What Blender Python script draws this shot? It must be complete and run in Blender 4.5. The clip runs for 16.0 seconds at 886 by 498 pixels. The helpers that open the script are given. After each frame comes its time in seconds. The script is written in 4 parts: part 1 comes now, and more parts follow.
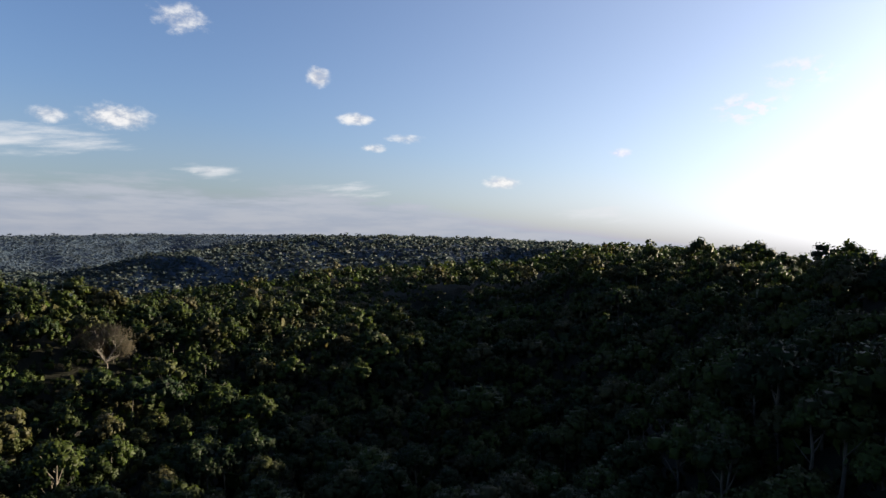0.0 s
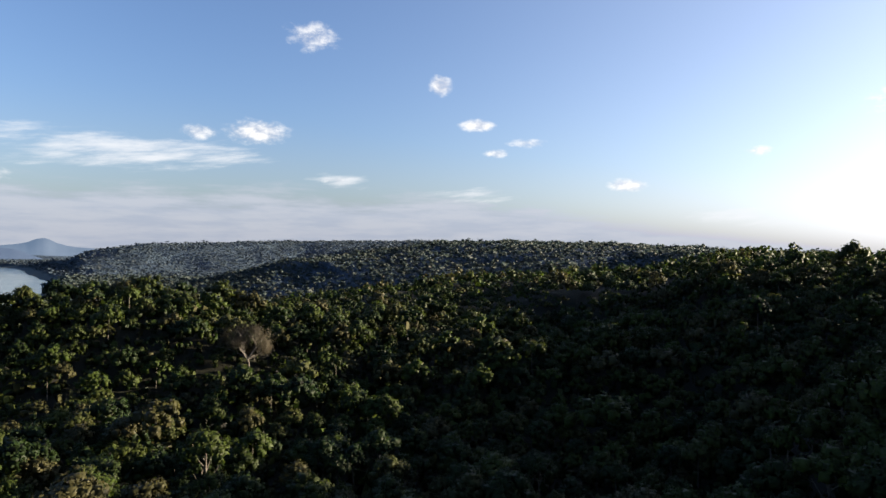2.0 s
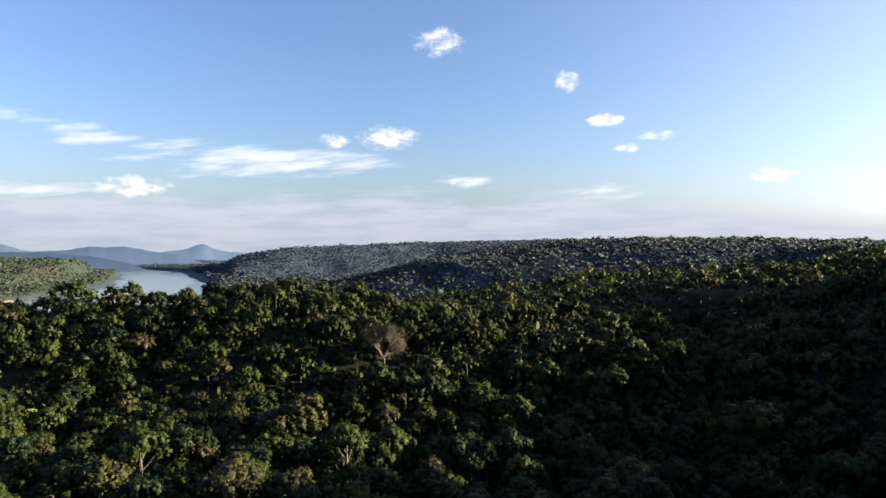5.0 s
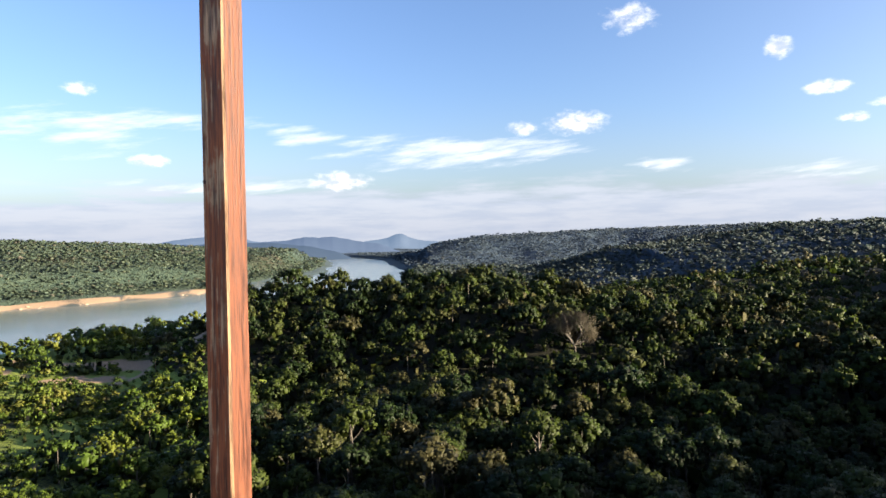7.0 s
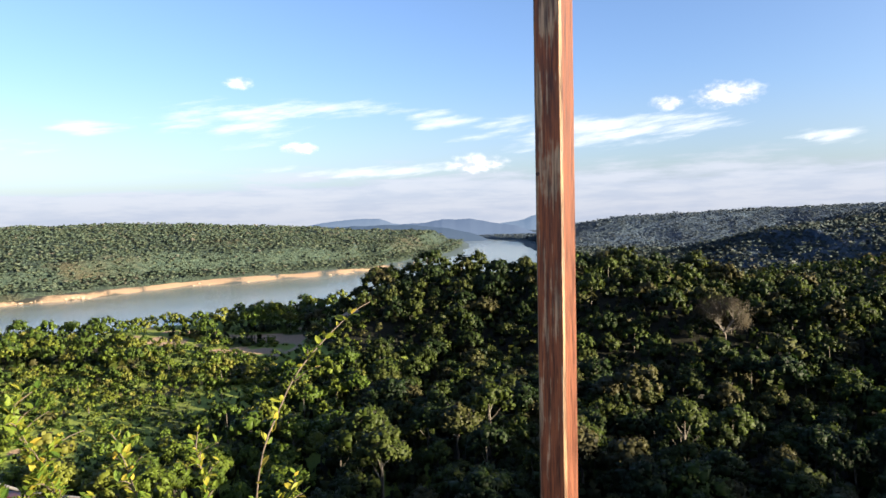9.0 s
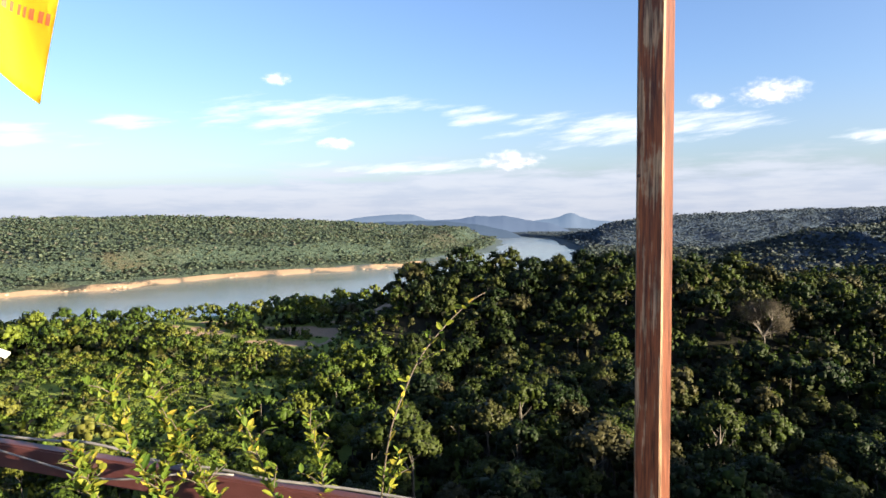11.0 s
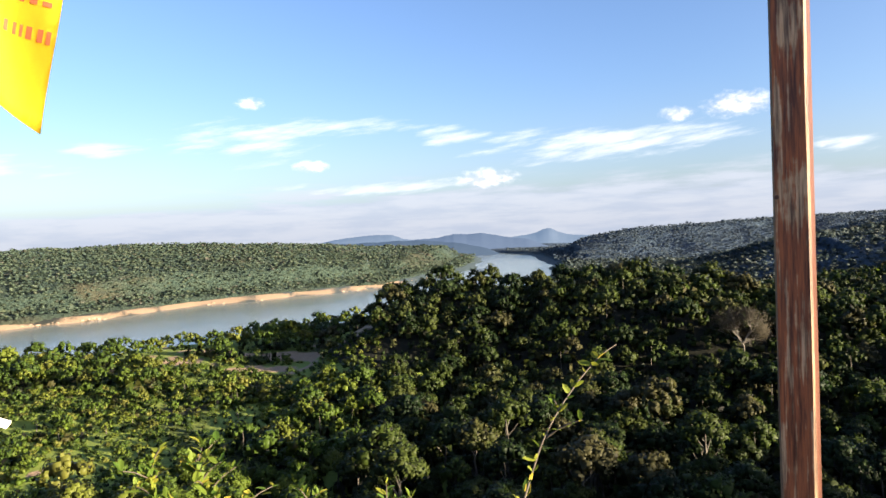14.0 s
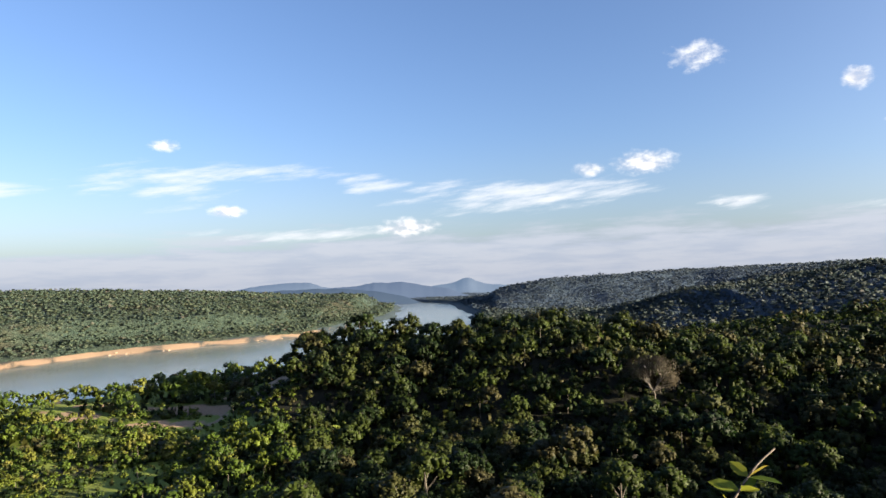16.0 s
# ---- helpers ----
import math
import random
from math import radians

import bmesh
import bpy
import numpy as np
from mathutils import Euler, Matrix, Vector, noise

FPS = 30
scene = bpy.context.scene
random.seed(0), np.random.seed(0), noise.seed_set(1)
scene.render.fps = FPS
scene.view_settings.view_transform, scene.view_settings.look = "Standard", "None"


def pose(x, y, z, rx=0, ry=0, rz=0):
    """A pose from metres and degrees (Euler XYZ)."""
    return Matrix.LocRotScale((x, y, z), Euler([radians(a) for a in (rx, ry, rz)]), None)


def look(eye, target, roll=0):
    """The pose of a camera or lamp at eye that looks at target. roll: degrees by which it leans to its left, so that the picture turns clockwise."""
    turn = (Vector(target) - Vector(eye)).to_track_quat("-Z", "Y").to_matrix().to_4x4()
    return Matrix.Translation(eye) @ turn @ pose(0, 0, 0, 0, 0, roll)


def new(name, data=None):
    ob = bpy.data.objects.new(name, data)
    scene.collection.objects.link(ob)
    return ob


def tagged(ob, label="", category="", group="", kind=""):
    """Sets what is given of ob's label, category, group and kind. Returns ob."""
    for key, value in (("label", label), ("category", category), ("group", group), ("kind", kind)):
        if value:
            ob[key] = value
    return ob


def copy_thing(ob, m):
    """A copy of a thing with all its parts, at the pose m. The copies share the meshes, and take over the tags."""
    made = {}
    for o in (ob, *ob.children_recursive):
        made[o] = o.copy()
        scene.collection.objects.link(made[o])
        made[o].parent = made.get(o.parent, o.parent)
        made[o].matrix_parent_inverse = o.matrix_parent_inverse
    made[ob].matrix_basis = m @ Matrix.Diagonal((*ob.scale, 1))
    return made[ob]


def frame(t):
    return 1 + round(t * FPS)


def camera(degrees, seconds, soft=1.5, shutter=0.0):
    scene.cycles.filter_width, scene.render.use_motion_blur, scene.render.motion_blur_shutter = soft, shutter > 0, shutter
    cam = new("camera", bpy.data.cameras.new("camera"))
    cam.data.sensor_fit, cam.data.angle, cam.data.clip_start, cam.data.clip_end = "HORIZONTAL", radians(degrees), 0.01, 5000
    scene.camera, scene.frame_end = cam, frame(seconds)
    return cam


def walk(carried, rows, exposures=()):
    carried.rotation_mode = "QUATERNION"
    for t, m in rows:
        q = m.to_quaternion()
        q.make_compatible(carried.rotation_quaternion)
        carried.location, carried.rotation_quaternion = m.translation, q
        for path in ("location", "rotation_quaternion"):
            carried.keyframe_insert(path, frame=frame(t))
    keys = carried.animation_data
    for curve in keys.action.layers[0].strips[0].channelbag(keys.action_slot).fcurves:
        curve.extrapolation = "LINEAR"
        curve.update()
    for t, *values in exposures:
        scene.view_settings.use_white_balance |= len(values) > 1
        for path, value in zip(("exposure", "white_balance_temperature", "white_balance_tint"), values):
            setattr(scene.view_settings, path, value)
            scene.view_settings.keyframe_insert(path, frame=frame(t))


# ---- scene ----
EYE_Z = 70.0  # eye height over the river
cam = camera(68.58, 16.0)
# seconds, x, y, z from the first eye, yaw, pitch, roll
PATH = [
    (0.0, 0.000, -0.000, -0.000, 0.00, -0.50, -1.46),
    (0.5, -0.001, 0.011, -0.003, 2.71, -1.21, -1.16),
    (1.0, -0.003, -0.003, -0.006, 5.77, -1.45, -1.37),
    (1.5, -0.011, 0.035, 0.009, 9.58, -0.78, -1.12),
    (2.0, 0.014, 0.055, 0.013, 10.71, -0.30, -1.18),
    (2.5, 0.010, 0.062, 0.015, 13.06, -0.50, -1.30),
    (3.0, -0.002, 0.060, 0.014, 15.99, -0.58, -0.75),
    (3.5, -0.031, 0.040, 0.010, 17.95, -0.27, 0.14),
    (6.0, -0.172, -0.220, -0.044, 29.12, -1.28, 0.11),
    (6.5, -0.193, -0.279, -0.045, 34.80, -1.41, 0.83),
    (7.0, -0.204, -0.323, -0.047, 38.51, -1.46, 0.80),
    (7.5, -0.262, -0.371, -0.052, 41.84, -1.84, 1.53),
    (8.0, -0.362, -0.461, -0.030, 45.63, -1.91, 2.63),
    (8.5, -0.471, -0.559, -0.029, 47.92, -1.86, 1.67),
    (9.0, -0.558, -0.649, -0.015, 50.46, -2.87, 1.26),
    (11.5, -0.598, -0.886, -0.010, 53.47, -3.09, 0.41),
    (12.0, -0.655, -0.871, -0.012, 52.51, -3.90, 0.10),
    (12.5, -0.717, -0.839, -0.006, 52.93, -4.80, 0.16),
    (13.0, -0.751, -0.837, -0.007, 52.63, -4.55, 0.11),
    (13.5, -0.832, -0.877, 0.024, 53.10, -3.72, 1.01),
    (14.0, -0.980, -0.933, 0.038, 51.47, -1.52, 2.32),
    (14.3, -1.045, -0.940, 0.038, 51.79, -1.13, 1.33),
    (14.5, -1.109, -0.940, 0.055, 51.72, -1.29, 1.44),
    (15.0, -1.269, -0.898, 0.057, 49.04, -3.97, 3.82),
    (15.5, -1.408, -0.776, 0.046, 47.58, -1.46, 5.38),
    (16.0, -1.535, -0.638, 0.000, 44.43, 2.53, 1.71),
]
EXPOSURES = [(0.0, 1.94), (1.5, 2.09), (3.5, 2.44), (6.0, 2.45), (6.5, 2.47), (7.0, 2.61), (8.0, 2.65), (9.0, 2.62), (12.0, 2.66), (12.5, 2.87), (13.5, 2.87), (14.0, 2.62), (14.5, 2.57), (15.0, 2.64), (15.5, 2.64), (16.0, 2.37)]
walk(cam, [(t, pose(x, y, EYE_Z + z, 90 + p, r, w)) for t, x, y, z, w, p, r in PATH], EXPOSURES)

# ---- world and sun ----
SUN_AZ, SUN_EL = 70.0, 13.0  # degrees clockwise from +y, and up


class Nodes:
    """Short hand for node trees."""
    def __init__(self, tree):
        self.tree = tree
        tree.nodes.clear()

    def add(self, kind):
        return self.tree.nodes.new(kind)

    def link(self, a, b):
        self.tree.links.new(a, b)

    def put(self, sock, v):
        if isinstance(v, bpy.types.NodeSocket):
            self.link(v, sock)
        else:
            sock.default_value = v

    def math(self, op, a, b=0.0, c=0.0, clamp=False):
        n = self.add("ShaderNodeMath")
        n.operation, n.use_clamp = op, clamp
        for s, v in zip(n.inputs, (a, b, c)):
            self.put(s, v)
        return n.outputs[0]

    def step(self, v, lo, hi):
        n = self.add("ShaderNodeMapRange")
        n.interpolation_type = "SMOOTHSTEP"
        self.put(n.inputs["Value"], v)
        n.inputs["From Min"].default_value, n.inputs["From Max"].default_value = lo, hi
        return n.outputs["Result"]

    def mix(self, fac, a, b):
        n = self.add("ShaderNodeMix")
        n.data_type = "RGBA"
        self.put(n.inputs[0], fac)
        for s, v in ((n.inputs[6], a), (n.inputs[7], b)):
            self.put(s, (*v, 1.0) if isinstance(v, tuple) and len(v) == 3 else v)
        return n.outputs[2]

    def noise(self, vec, scale, detail=3.0, rough=0.55):
        n = self.add("ShaderNodeTexNoise")
        if vec is not None:
            self.link(vec, n.inputs["Vector"])
        n.inputs["Scale"].default_value, n.inputs["Detail"].default_value, n.inputs["Roughness"].default_value = scale, detail, rough
        return n.outputs["Fac"]

    def ramp(self, fac, stops):
        n = self.add("ShaderNodeValToRGB")
        self.link(fac, n.inputs[0])
        e = n.color_ramp.elements
        while len(e) < len(stops):
            e.new(0.5)
        for el, (pos, col) in zip(e, stops):
            el.position, el.color = pos, (*col, 1.0)
        return n.outputs["Color"]


world = bpy.data.worlds.new("sky")
scene.world = world
world.use_nodes = True
W = Nodes(world.node_tree)
sky = W.add("ShaderNodeTexSky")
sky.sky_type, sky.sun_disc = "NISHITA", False
sky.sun_elevation, sky.sun_rotation = radians(SUN_EL), radians(SUN_AZ)
sky.air_density, sky.dust_density, sky.ozone_density, sky.altitude = 1.0, 2.0, 1.0, 200.0
coord = W.add("ShaderNodeTexCoord").outputs["Generated"]
xyz = W.add("ShaderNodeSeparateXYZ")
W.link(coord, xyz.inputs[0])
az = W.math("MULTIPLY", W.math("ARCTAN2", W.math("MULTIPLY", xyz.outputs[0], -1.0), xyz.outputs[1]), 57.2958)
el = W.math("MULTIPLY", W.math("ARCSINE", xyz.outputs[2]), 57.2958)
flat = W.add("ShaderNodeCombineXYZ")
W.link(az, flat.inputs[0]), W.link(W.math("MULTIPLY", el, 1.6), flat.inputs[1])
puff = W.noise(flat.outputs[0], 0.75, 6.0, 0.6)
streak_v = W.add("ShaderNodeCombineXYZ")
W.link(W.math("MULTIPLY", az, 0.35), streak_v.inputs[0])
W.link(W.math("MULTIPLY_ADD", az, 0.25, W.math("MULTIPLY", el, 2.2)), streak_v.inputs[1])
streak = W.noise(streak_v.outputs[0], 0.42, 6.0, 0.6)


def cloud_field(spots):
    """The largest of some soft ellipses over the sky: bearing, height, half width, half height, density."""
    best = None
    for a, e, wa, he, s in spots:
        u = W.math("POWER", W.math("ABSOLUTE", W.math("MULTIPLY_ADD", az, 1 / wa, -a / wa)), 2.0)
        v = W.math("POWER", W.math("ABSOLUTE", W.math("MULTIPLY_ADD", el, 1 / he, -e / he)), 2.0)
        m = W.math("MULTIPLY", W.math("SUBTRACT", 1.0, W.math("ADD", u, v)), s)
        best = m if best is None else W.math("MAXIMUM", best, m)
    return W.math("MAXIMUM", best, -1.5)


CUMULUS = [(26.8, 9.2, 3.0, 1.15, 1.0), (31.4, 8.9, 1.6, 0.75, 0.8), (11.2, 13.8, 1.15, 1.0, 1.1), (7.9, 10.5, 1.8, 0.65, 1.0), (6.2, 8.1, 1.3, 0.45, 0.8),
           (3.5, 9.0, 1.9, 0.45, 0.7), (-5.0, 5.4, 1.8, 0.7, 1.0), (-15.1, 8.0, 1.3, 0.45, 0.8), (-25.3, 11.2, 3.4, 1.4, 1.0), (-28.6, 13.6, 3.2, 1.3, 0.8),
           (22.3, 17.2, 2.4, 1.4, 0.7), (67.5, 11.3, 1.4, 0.6, 0.8), (62.7, 6.0, 1.7, 0.65, 1.0), (47.5, 4.5, 3.0, 1.0, 1.0), (20.2, 5.4, 1.4, 0.4, 0.7)]
CIRRUS = [(37.0, 7.0, 13.0, 1.6, 0.95), (60.0, 9.3, 8.5, 0.9, 0.9), (50.5, 8.4, 3.2, 0.9, 0.9), (69.0, 8.0, 6.5, 1.9, 0.75), (78.6, 7.4, 4.0, 0.7, 0.8),
          (19.9, 5.4, 2.6, 0.7, 0.7), (8.2, 4.4, 4.5, 0.7, 0.7), (-14.0, 2.8, 6.0, 0.7, 0.8), (88.0, 6.0, 7.0, 1.2, 0.7), (56.0, 4.0, 10.0, 0.7, 0.8)]
heap = W.step(W.math("MULTIPLY_ADD", W.math("SUBTRACT", puff, 0.5), 2.2, cloud_field(CUMULUS)), 0.0, 1.3)
wisp = W.math("MULTIPLY", W.step(W.math("MULTIPLY_ADD", W.math("SUBTRACT", streak, 0.52), 4.0, cloud_field(CIRRUS)), 0.0, 1.4), 0.85)
low_v = W.add("ShaderNodeCombineXYZ")
W.link(W.math("MULTIPLY", az, 0.22), low_v.inputs[0]), W.link(W.math("MULTIPLY", el, 1.5), low_v.inputs[1])
bank_noise = W.noise(low_v.outputs[0], 0.6, 5.0, 0.6)
bank_top = W.math("MULTIPLY_ADD", W.math("SUBTRACT", bank_noise, 0.5), 5.0, W.math("SUBTRACT", 4.3, el))
bank = W.math("MULTIPLY", W.step(bank_top, -0.6, 1.6), 0.8)
shade = W.mix(W.step(bank_noise, 0.35, 0.62), (2.15, 2.4, 3.0), (2.65, 2.8, 3.25))
cool = W.add("ShaderNodeMix")
cool.data_type, cool.blend_type = "RGBA", "MULTIPLY"
cool.inputs[0].default_value, cool.inputs[7].default_value = 1.0, (0.615, 0.735, 1.01, 1.0)
W.link(sky.outputs[0], cool.inputs[6])


# low haze: the sky pales towards the horizon
pale = W.add("ShaderNodeRGBToBW")
W.link(cool.outputs[2], pale.inputs[0])
pale_col = W.add("ShaderNodeCombineColor")
for k, gain in enumerate((0.95, 0.99, 1.12)):
    W.link(W.math("MULTIPLY", pale.outputs[0], gain), pale_col.inputs[k])
toward = W.add("ShaderNodeVectorMath")
toward.operation = "DOT_PRODUCT"
W.link(coord, toward.inputs[0])
toward.inputs[1].default_value = (math.sin(radians(SUN_AZ)) * math.cos(radians(SUN_EL)), math.cos(radians(SUN_AZ)) * math.cos(radians(SUN_EL)), math.sin(radians(SUN_EL)))
sunward = W.step(toward.outputs["Value"], -0.2, 1.0)
air = W.mix(W.math("MAXIMUM", W.math("MULTIPLY", sunward, 0.5), W.math("MULTIPLY", W.math("SUBTRACT", 1.0, W.step(el, 0.0, 13.0)), W.math("MULTIPLY_ADD", sunward, 0.5, 0.35))), cool.outputs[2], pale_col.outputs[0])
aureole = W.add("ShaderNodeVectorMath")
aureole.operation = "SCALE"
W.link(air, aureole.inputs[0]), W.link(W.math("MULTIPLY_ADD", sunward, 0.4, 1.0), aureole.inputs["Scale"])
air = aureole.outputs[0]


def veil(fac, under, over):
    """A cloud before the sky: it only ever brightens what is behind it."""
    n = W.add("ShaderNodeMix")
    n.data_type, n.blend_type = "RGBA", "LIGHTEN"
    W.put(n.inputs[0], fac), W.put(n.inputs[6], under), W.put(n.inputs[7], over)
    return n.outputs[2]


tone = W.mix(bank, air, veil(1.0, air, shade))
tone = veil(wisp, tone, (4.2, 4.28, 4.45, 1.0))
tone = veil(heap, tone, W.mix(W.step(puff, 0.38, 0.6), (3.25, 3.3, 3.6), (4.9, 4.85, 4.85)))
back = W.add("ShaderNodeBackground")
W.link(tone, back.inputs[0])
back.inputs[1].default_value = 0.05
W.link(back.outputs[0], W.add("ShaderNodeOutputWorld").inputs[0])

sun_data = bpy.data.lights.new("sun", "SUN")
sun_data.energy, sun_data.angle, sun_data.color = 5.0, radians(0.6), (1.0, 0.83, 0.6)
sun = new("sun", sun_data)
a, e = radians(SUN_AZ), radians(SUN_EL)
sun.matrix_world = look((300 * math.sin(a) * math.cos(e), 300 * math.cos(a) * math.cos(e), EYE_Z + 300 * math.sin(e)), (0, 0, EYE_Z))

# ---- materials ----


def material(name):
    m = bpy.data.materials.new(name)
    m.use_nodes = True
    return m, Nodes(m.node_tree)


def bump(n, height, strength, distance):
    b = n.add("ShaderNodeBump")
    b.inputs["Strength"].default_value, b.inputs["Distance"].default_value = strength, distance
    n.link(height, b.inputs["Height"])
    return b.outputs[0]


def surface(n, color, rough, normal=None, metal=0.0, spec=0.5):
    p = n.add("ShaderNodeBsdfPrincipled")
    n.put(p.inputs["Base Color"], (*color, 1.0) if isinstance(color, tuple) else color)
    n.put(p.inputs["Roughness"], rough)
    p.inputs["Metallic"].default_value = metal
    p.inputs["Specular IOR Level"].default_value = spec
    if normal is not None:
        n.link(normal, p.inputs["Normal"])
    n.link(p.outputs[0], n.add("ShaderNodeOutputMaterial").inputs[0])
    return p


def attribute(n, key):
    node = n.add("ShaderNodeAttribute")
    node.attribute_name = key
    return node.outputs["Fac"]


def foliage(name, stops, through_light=0.3, spread=0.35, rounded=True):
    """Leaves: each tree has its own tone, each tuft differs a little."""
    m, n = material(name)
    tree = attribute(n, "tone")
    own = n.add("ShaderNodeObjectInfo").outputs["Random"]
    t = n.math("FRACT", n.math("ADD", tree, own))
    leaf = n.add("ShaderNodeNewGeometry").outputs["Random Per Island"]
    t = n.math("MULTIPLY_ADD", n.math("SUBTRACT", leaf, 0.5), spread * 0.35, t, clamp=True)
    col = n.ramp(t, stops)
    val = n.add("ShaderNodeHueSaturation")
    n.link(col, val.inputs["Color"])
    n.link(n.math("MULTIPLY_ADD", leaf, spread * 2, 1.0 - spread), val.inputs["Value"])
    d = n.add("ShaderNodeBsdfPrincipled")
    n.link(val.outputs[0], d.inputs["Base Color"])
    d.inputs["Roughness"].default_value, d.inputs["Specular IOR Level"].default_value = 0.6, 0.2
    # a tuft stands for many small leaves: it is shaded by the round of its bough
    bough = n.add("ShaderNodeAttribute")
    bough.attribute_name = "bough"
    turned = n.add("ShaderNodeVectorTransform")
    turned.vector_type, turned.convert_from, turned.convert_to = "NORMAL", "OBJECT", "WORLD"
    n.link(bough.outputs["Vector"], turned.inputs[0])
    if rounded:
        n.link(turned.outputs[0], d.inputs["Normal"])
    tr = n.add("ShaderNodeBsdfTranslucent")
    n.link(val.outputs[0], tr.inputs["Color"])
    if rounded:
        n.link(turned.outputs[0], tr.inputs["Normal"])
    mixer = n.add("ShaderNodeMixShader")
    mixer.inputs[0].default_value = through_light
    n.link(d.outputs[0], mixer.inputs[1]), n.link(tr.outputs[0], mixer.inputs[2])
    n.link(mixer.outputs[0], n.add("ShaderNodeOutputMaterial").inputs[0])
    return m


HILL_STOPS = [(0.0, (0.0081, 0.0182, 0.0043)), (0.3, (0.0154, 0.0285, 0.005)), (0.55, (0.0289, 0.0389, 0.0062)), (0.76, (0.0346, 0.0548, 0.0073)), (0.86, (0.0413, 0.0504, 0.0108)), (0.93, (0.0428, 0.042, 0.0139)), (1.0, (0.0494, 0.0464, 0.0184))]
LUSH_STOPS = [(0.0, (0.0266, 0.0482, 0.0058)), (0.4, (0.049, 0.079, 0.0076)), (0.75, (0.0779, 0.1016, 0.0104)), (1.0, (0.0891, 0.0902, 0.0166))]
# paler, bluer tones: distance haze put into the leaf colour
FAR_HAZE_STOPS = [(0.0, (0.0346, 0.0563, 0.0423)), (0.5, (0.0511, 0.0733, 0.0503)), (0.85, (0.07, 0.0895, 0.0554)), (1.0, (0.0905, 0.0853, 0.0706))]
leaf_hill = foliage("hill leaves", HILL_STOPS, 0.36, 0.24)
leaf_lush = foliage("riverside leaves", LUSH_STOPS, 0.25, 0.2)
# far, distant, ridge: haze in the colour, more light let through to soften shadows
leaf_far = foliage("far leaves, haze tint", FAR_HAZE_STOPS, 0.4, 0.2)
leaf_distant = foliage("distant leaves, haze tint", [(0.0, (0.036, 0.053, 0.054)), (0.5, (0.045, 0.063, 0.061)), (1.0, (0.058, 0.071, 0.061))], 0.46, 0.08)
leaf_ridge = foliage("ridge leaves, haze tint", [(0.0, (0.05, 0.073, 0.1)), (0.5, (0.056, 0.08, 0.106)), (1.0, (0.066, 0.087, 0.104))], 0.5, 0.06)


def bark_material():
    m, n = material("bark")
    c = n.add("ShaderNodeTexCoord").outputs["Object"]
    g = n.noise(c, 6.0, 4.0)
    surface(n, n.ramp(g, [(0.3, (0.028, 0.024, 0.018)), (0.7, (0.085, 0.074, 0.058))]), 0.85, bump(n, g, 0.5, 0.05))
    return m


bark = bark_material()


def water_material():
    m, n = material("river water")
    c = n.add("ShaderNodeTexCoord").outputs["Object"]
    wave = n.noise(c, 0.35, 4.0, 0.6)
    drift = n.noise(c, 0.012, 3.0, 0.5)
    surface(n, n.ramp(drift, [(0.35, (0.1, 0.12, 0.12)), (0.7, (0.15, 0.16, 0.14))]), n.math("MULTIPLY_ADD", drift, 0.12, 0.12), bump(n, wave, 0.12, 0.4))
    return m


water = water_material()


def canopy_material():
    """Far forest seen as one closed, uneven canopy; haze blue is mixed into its farther colour."""
    m, n = material("far canopy")
    c = n.add("ShaderNodeTexCoord").outputs["Object"]
    crown, patch, tuft = n.noise(c, 0.17, 4.0, 0.65), n.noise(c, 0.009, 4.0, 0.6), n.noise(c, 0.5, 3.0, 0.6)
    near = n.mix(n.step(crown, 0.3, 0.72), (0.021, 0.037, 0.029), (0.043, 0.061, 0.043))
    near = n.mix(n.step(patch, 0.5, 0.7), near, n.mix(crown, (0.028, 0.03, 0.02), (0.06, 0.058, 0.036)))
    # far tones: the same forest with distance haze painted in as blue
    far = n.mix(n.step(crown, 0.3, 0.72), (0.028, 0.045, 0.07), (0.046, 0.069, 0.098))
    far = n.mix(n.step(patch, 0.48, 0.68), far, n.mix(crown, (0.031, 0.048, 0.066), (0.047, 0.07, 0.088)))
    col = n.mix(attribute(n, "haze_share"), near, far)
    surface(n, col, 0.9, bump(n, n.math("MULTIPLY_ADD", tuft, 0.5, crown), 1.0, 6.0), spec=0.15)
    return m

# ---- the land ----


def polar(az_deg, r):
    """A place from the bearing (degrees to the left of +y) and the distance."""
    return -r * math.sin(radians(az_deg)), r * math.cos(radians(az_deg))


LATTICE = np.random.RandomState(5).rand(256, 256)


def value_noise(x, y, size, seed=0):
    u, v = np.asarray(x) / size + seed * 17.3, np.asarray(y) / size + seed * 9.1
    i, j = np.floor(u).astype(int), np.floor(v).astype(int)
    fu, fv = u - i, v - j
    fu, fv = fu * fu * (3 - 2 * fu), fv * fv * (3 - 2 * fv)
    g = lambda p, q: LATTICE[p % 256, q % 256]
    return (g(i, j) * (1 - fu) + g(i + 1, j) * fu) * (1 - fv) + (g(i, j + 1) * (1 - fu) + g(i + 1, j + 1) * fu) * fv


def along(x, y, line):
    """Distance to a polyline of (x, y, value) and the value at the nearest place."""
    best, val = np.full(np.shape(x), 1e9), np.zeros(np.shape(x))
    for (x0, y0, v0), (x1, y1, v1) in zip(line, line[1:]):
        dx, dy = x1 - x0, y1 - y0
        s = np.clip(((x - x0) * dx + (y - y0) * dy) / (dx * dx + dy * dy), 0, 1)
        d = np.hypot(x - x0 - s * dx, y - y0 - s * dy)
        near = d < best
        best, val = np.where(near, d, best), np.where(near, v0 + s * (v1 - v0), val)
    return best, val


def ridge(points):
    return [(*polar(a, r), z) for a, r, z in points]


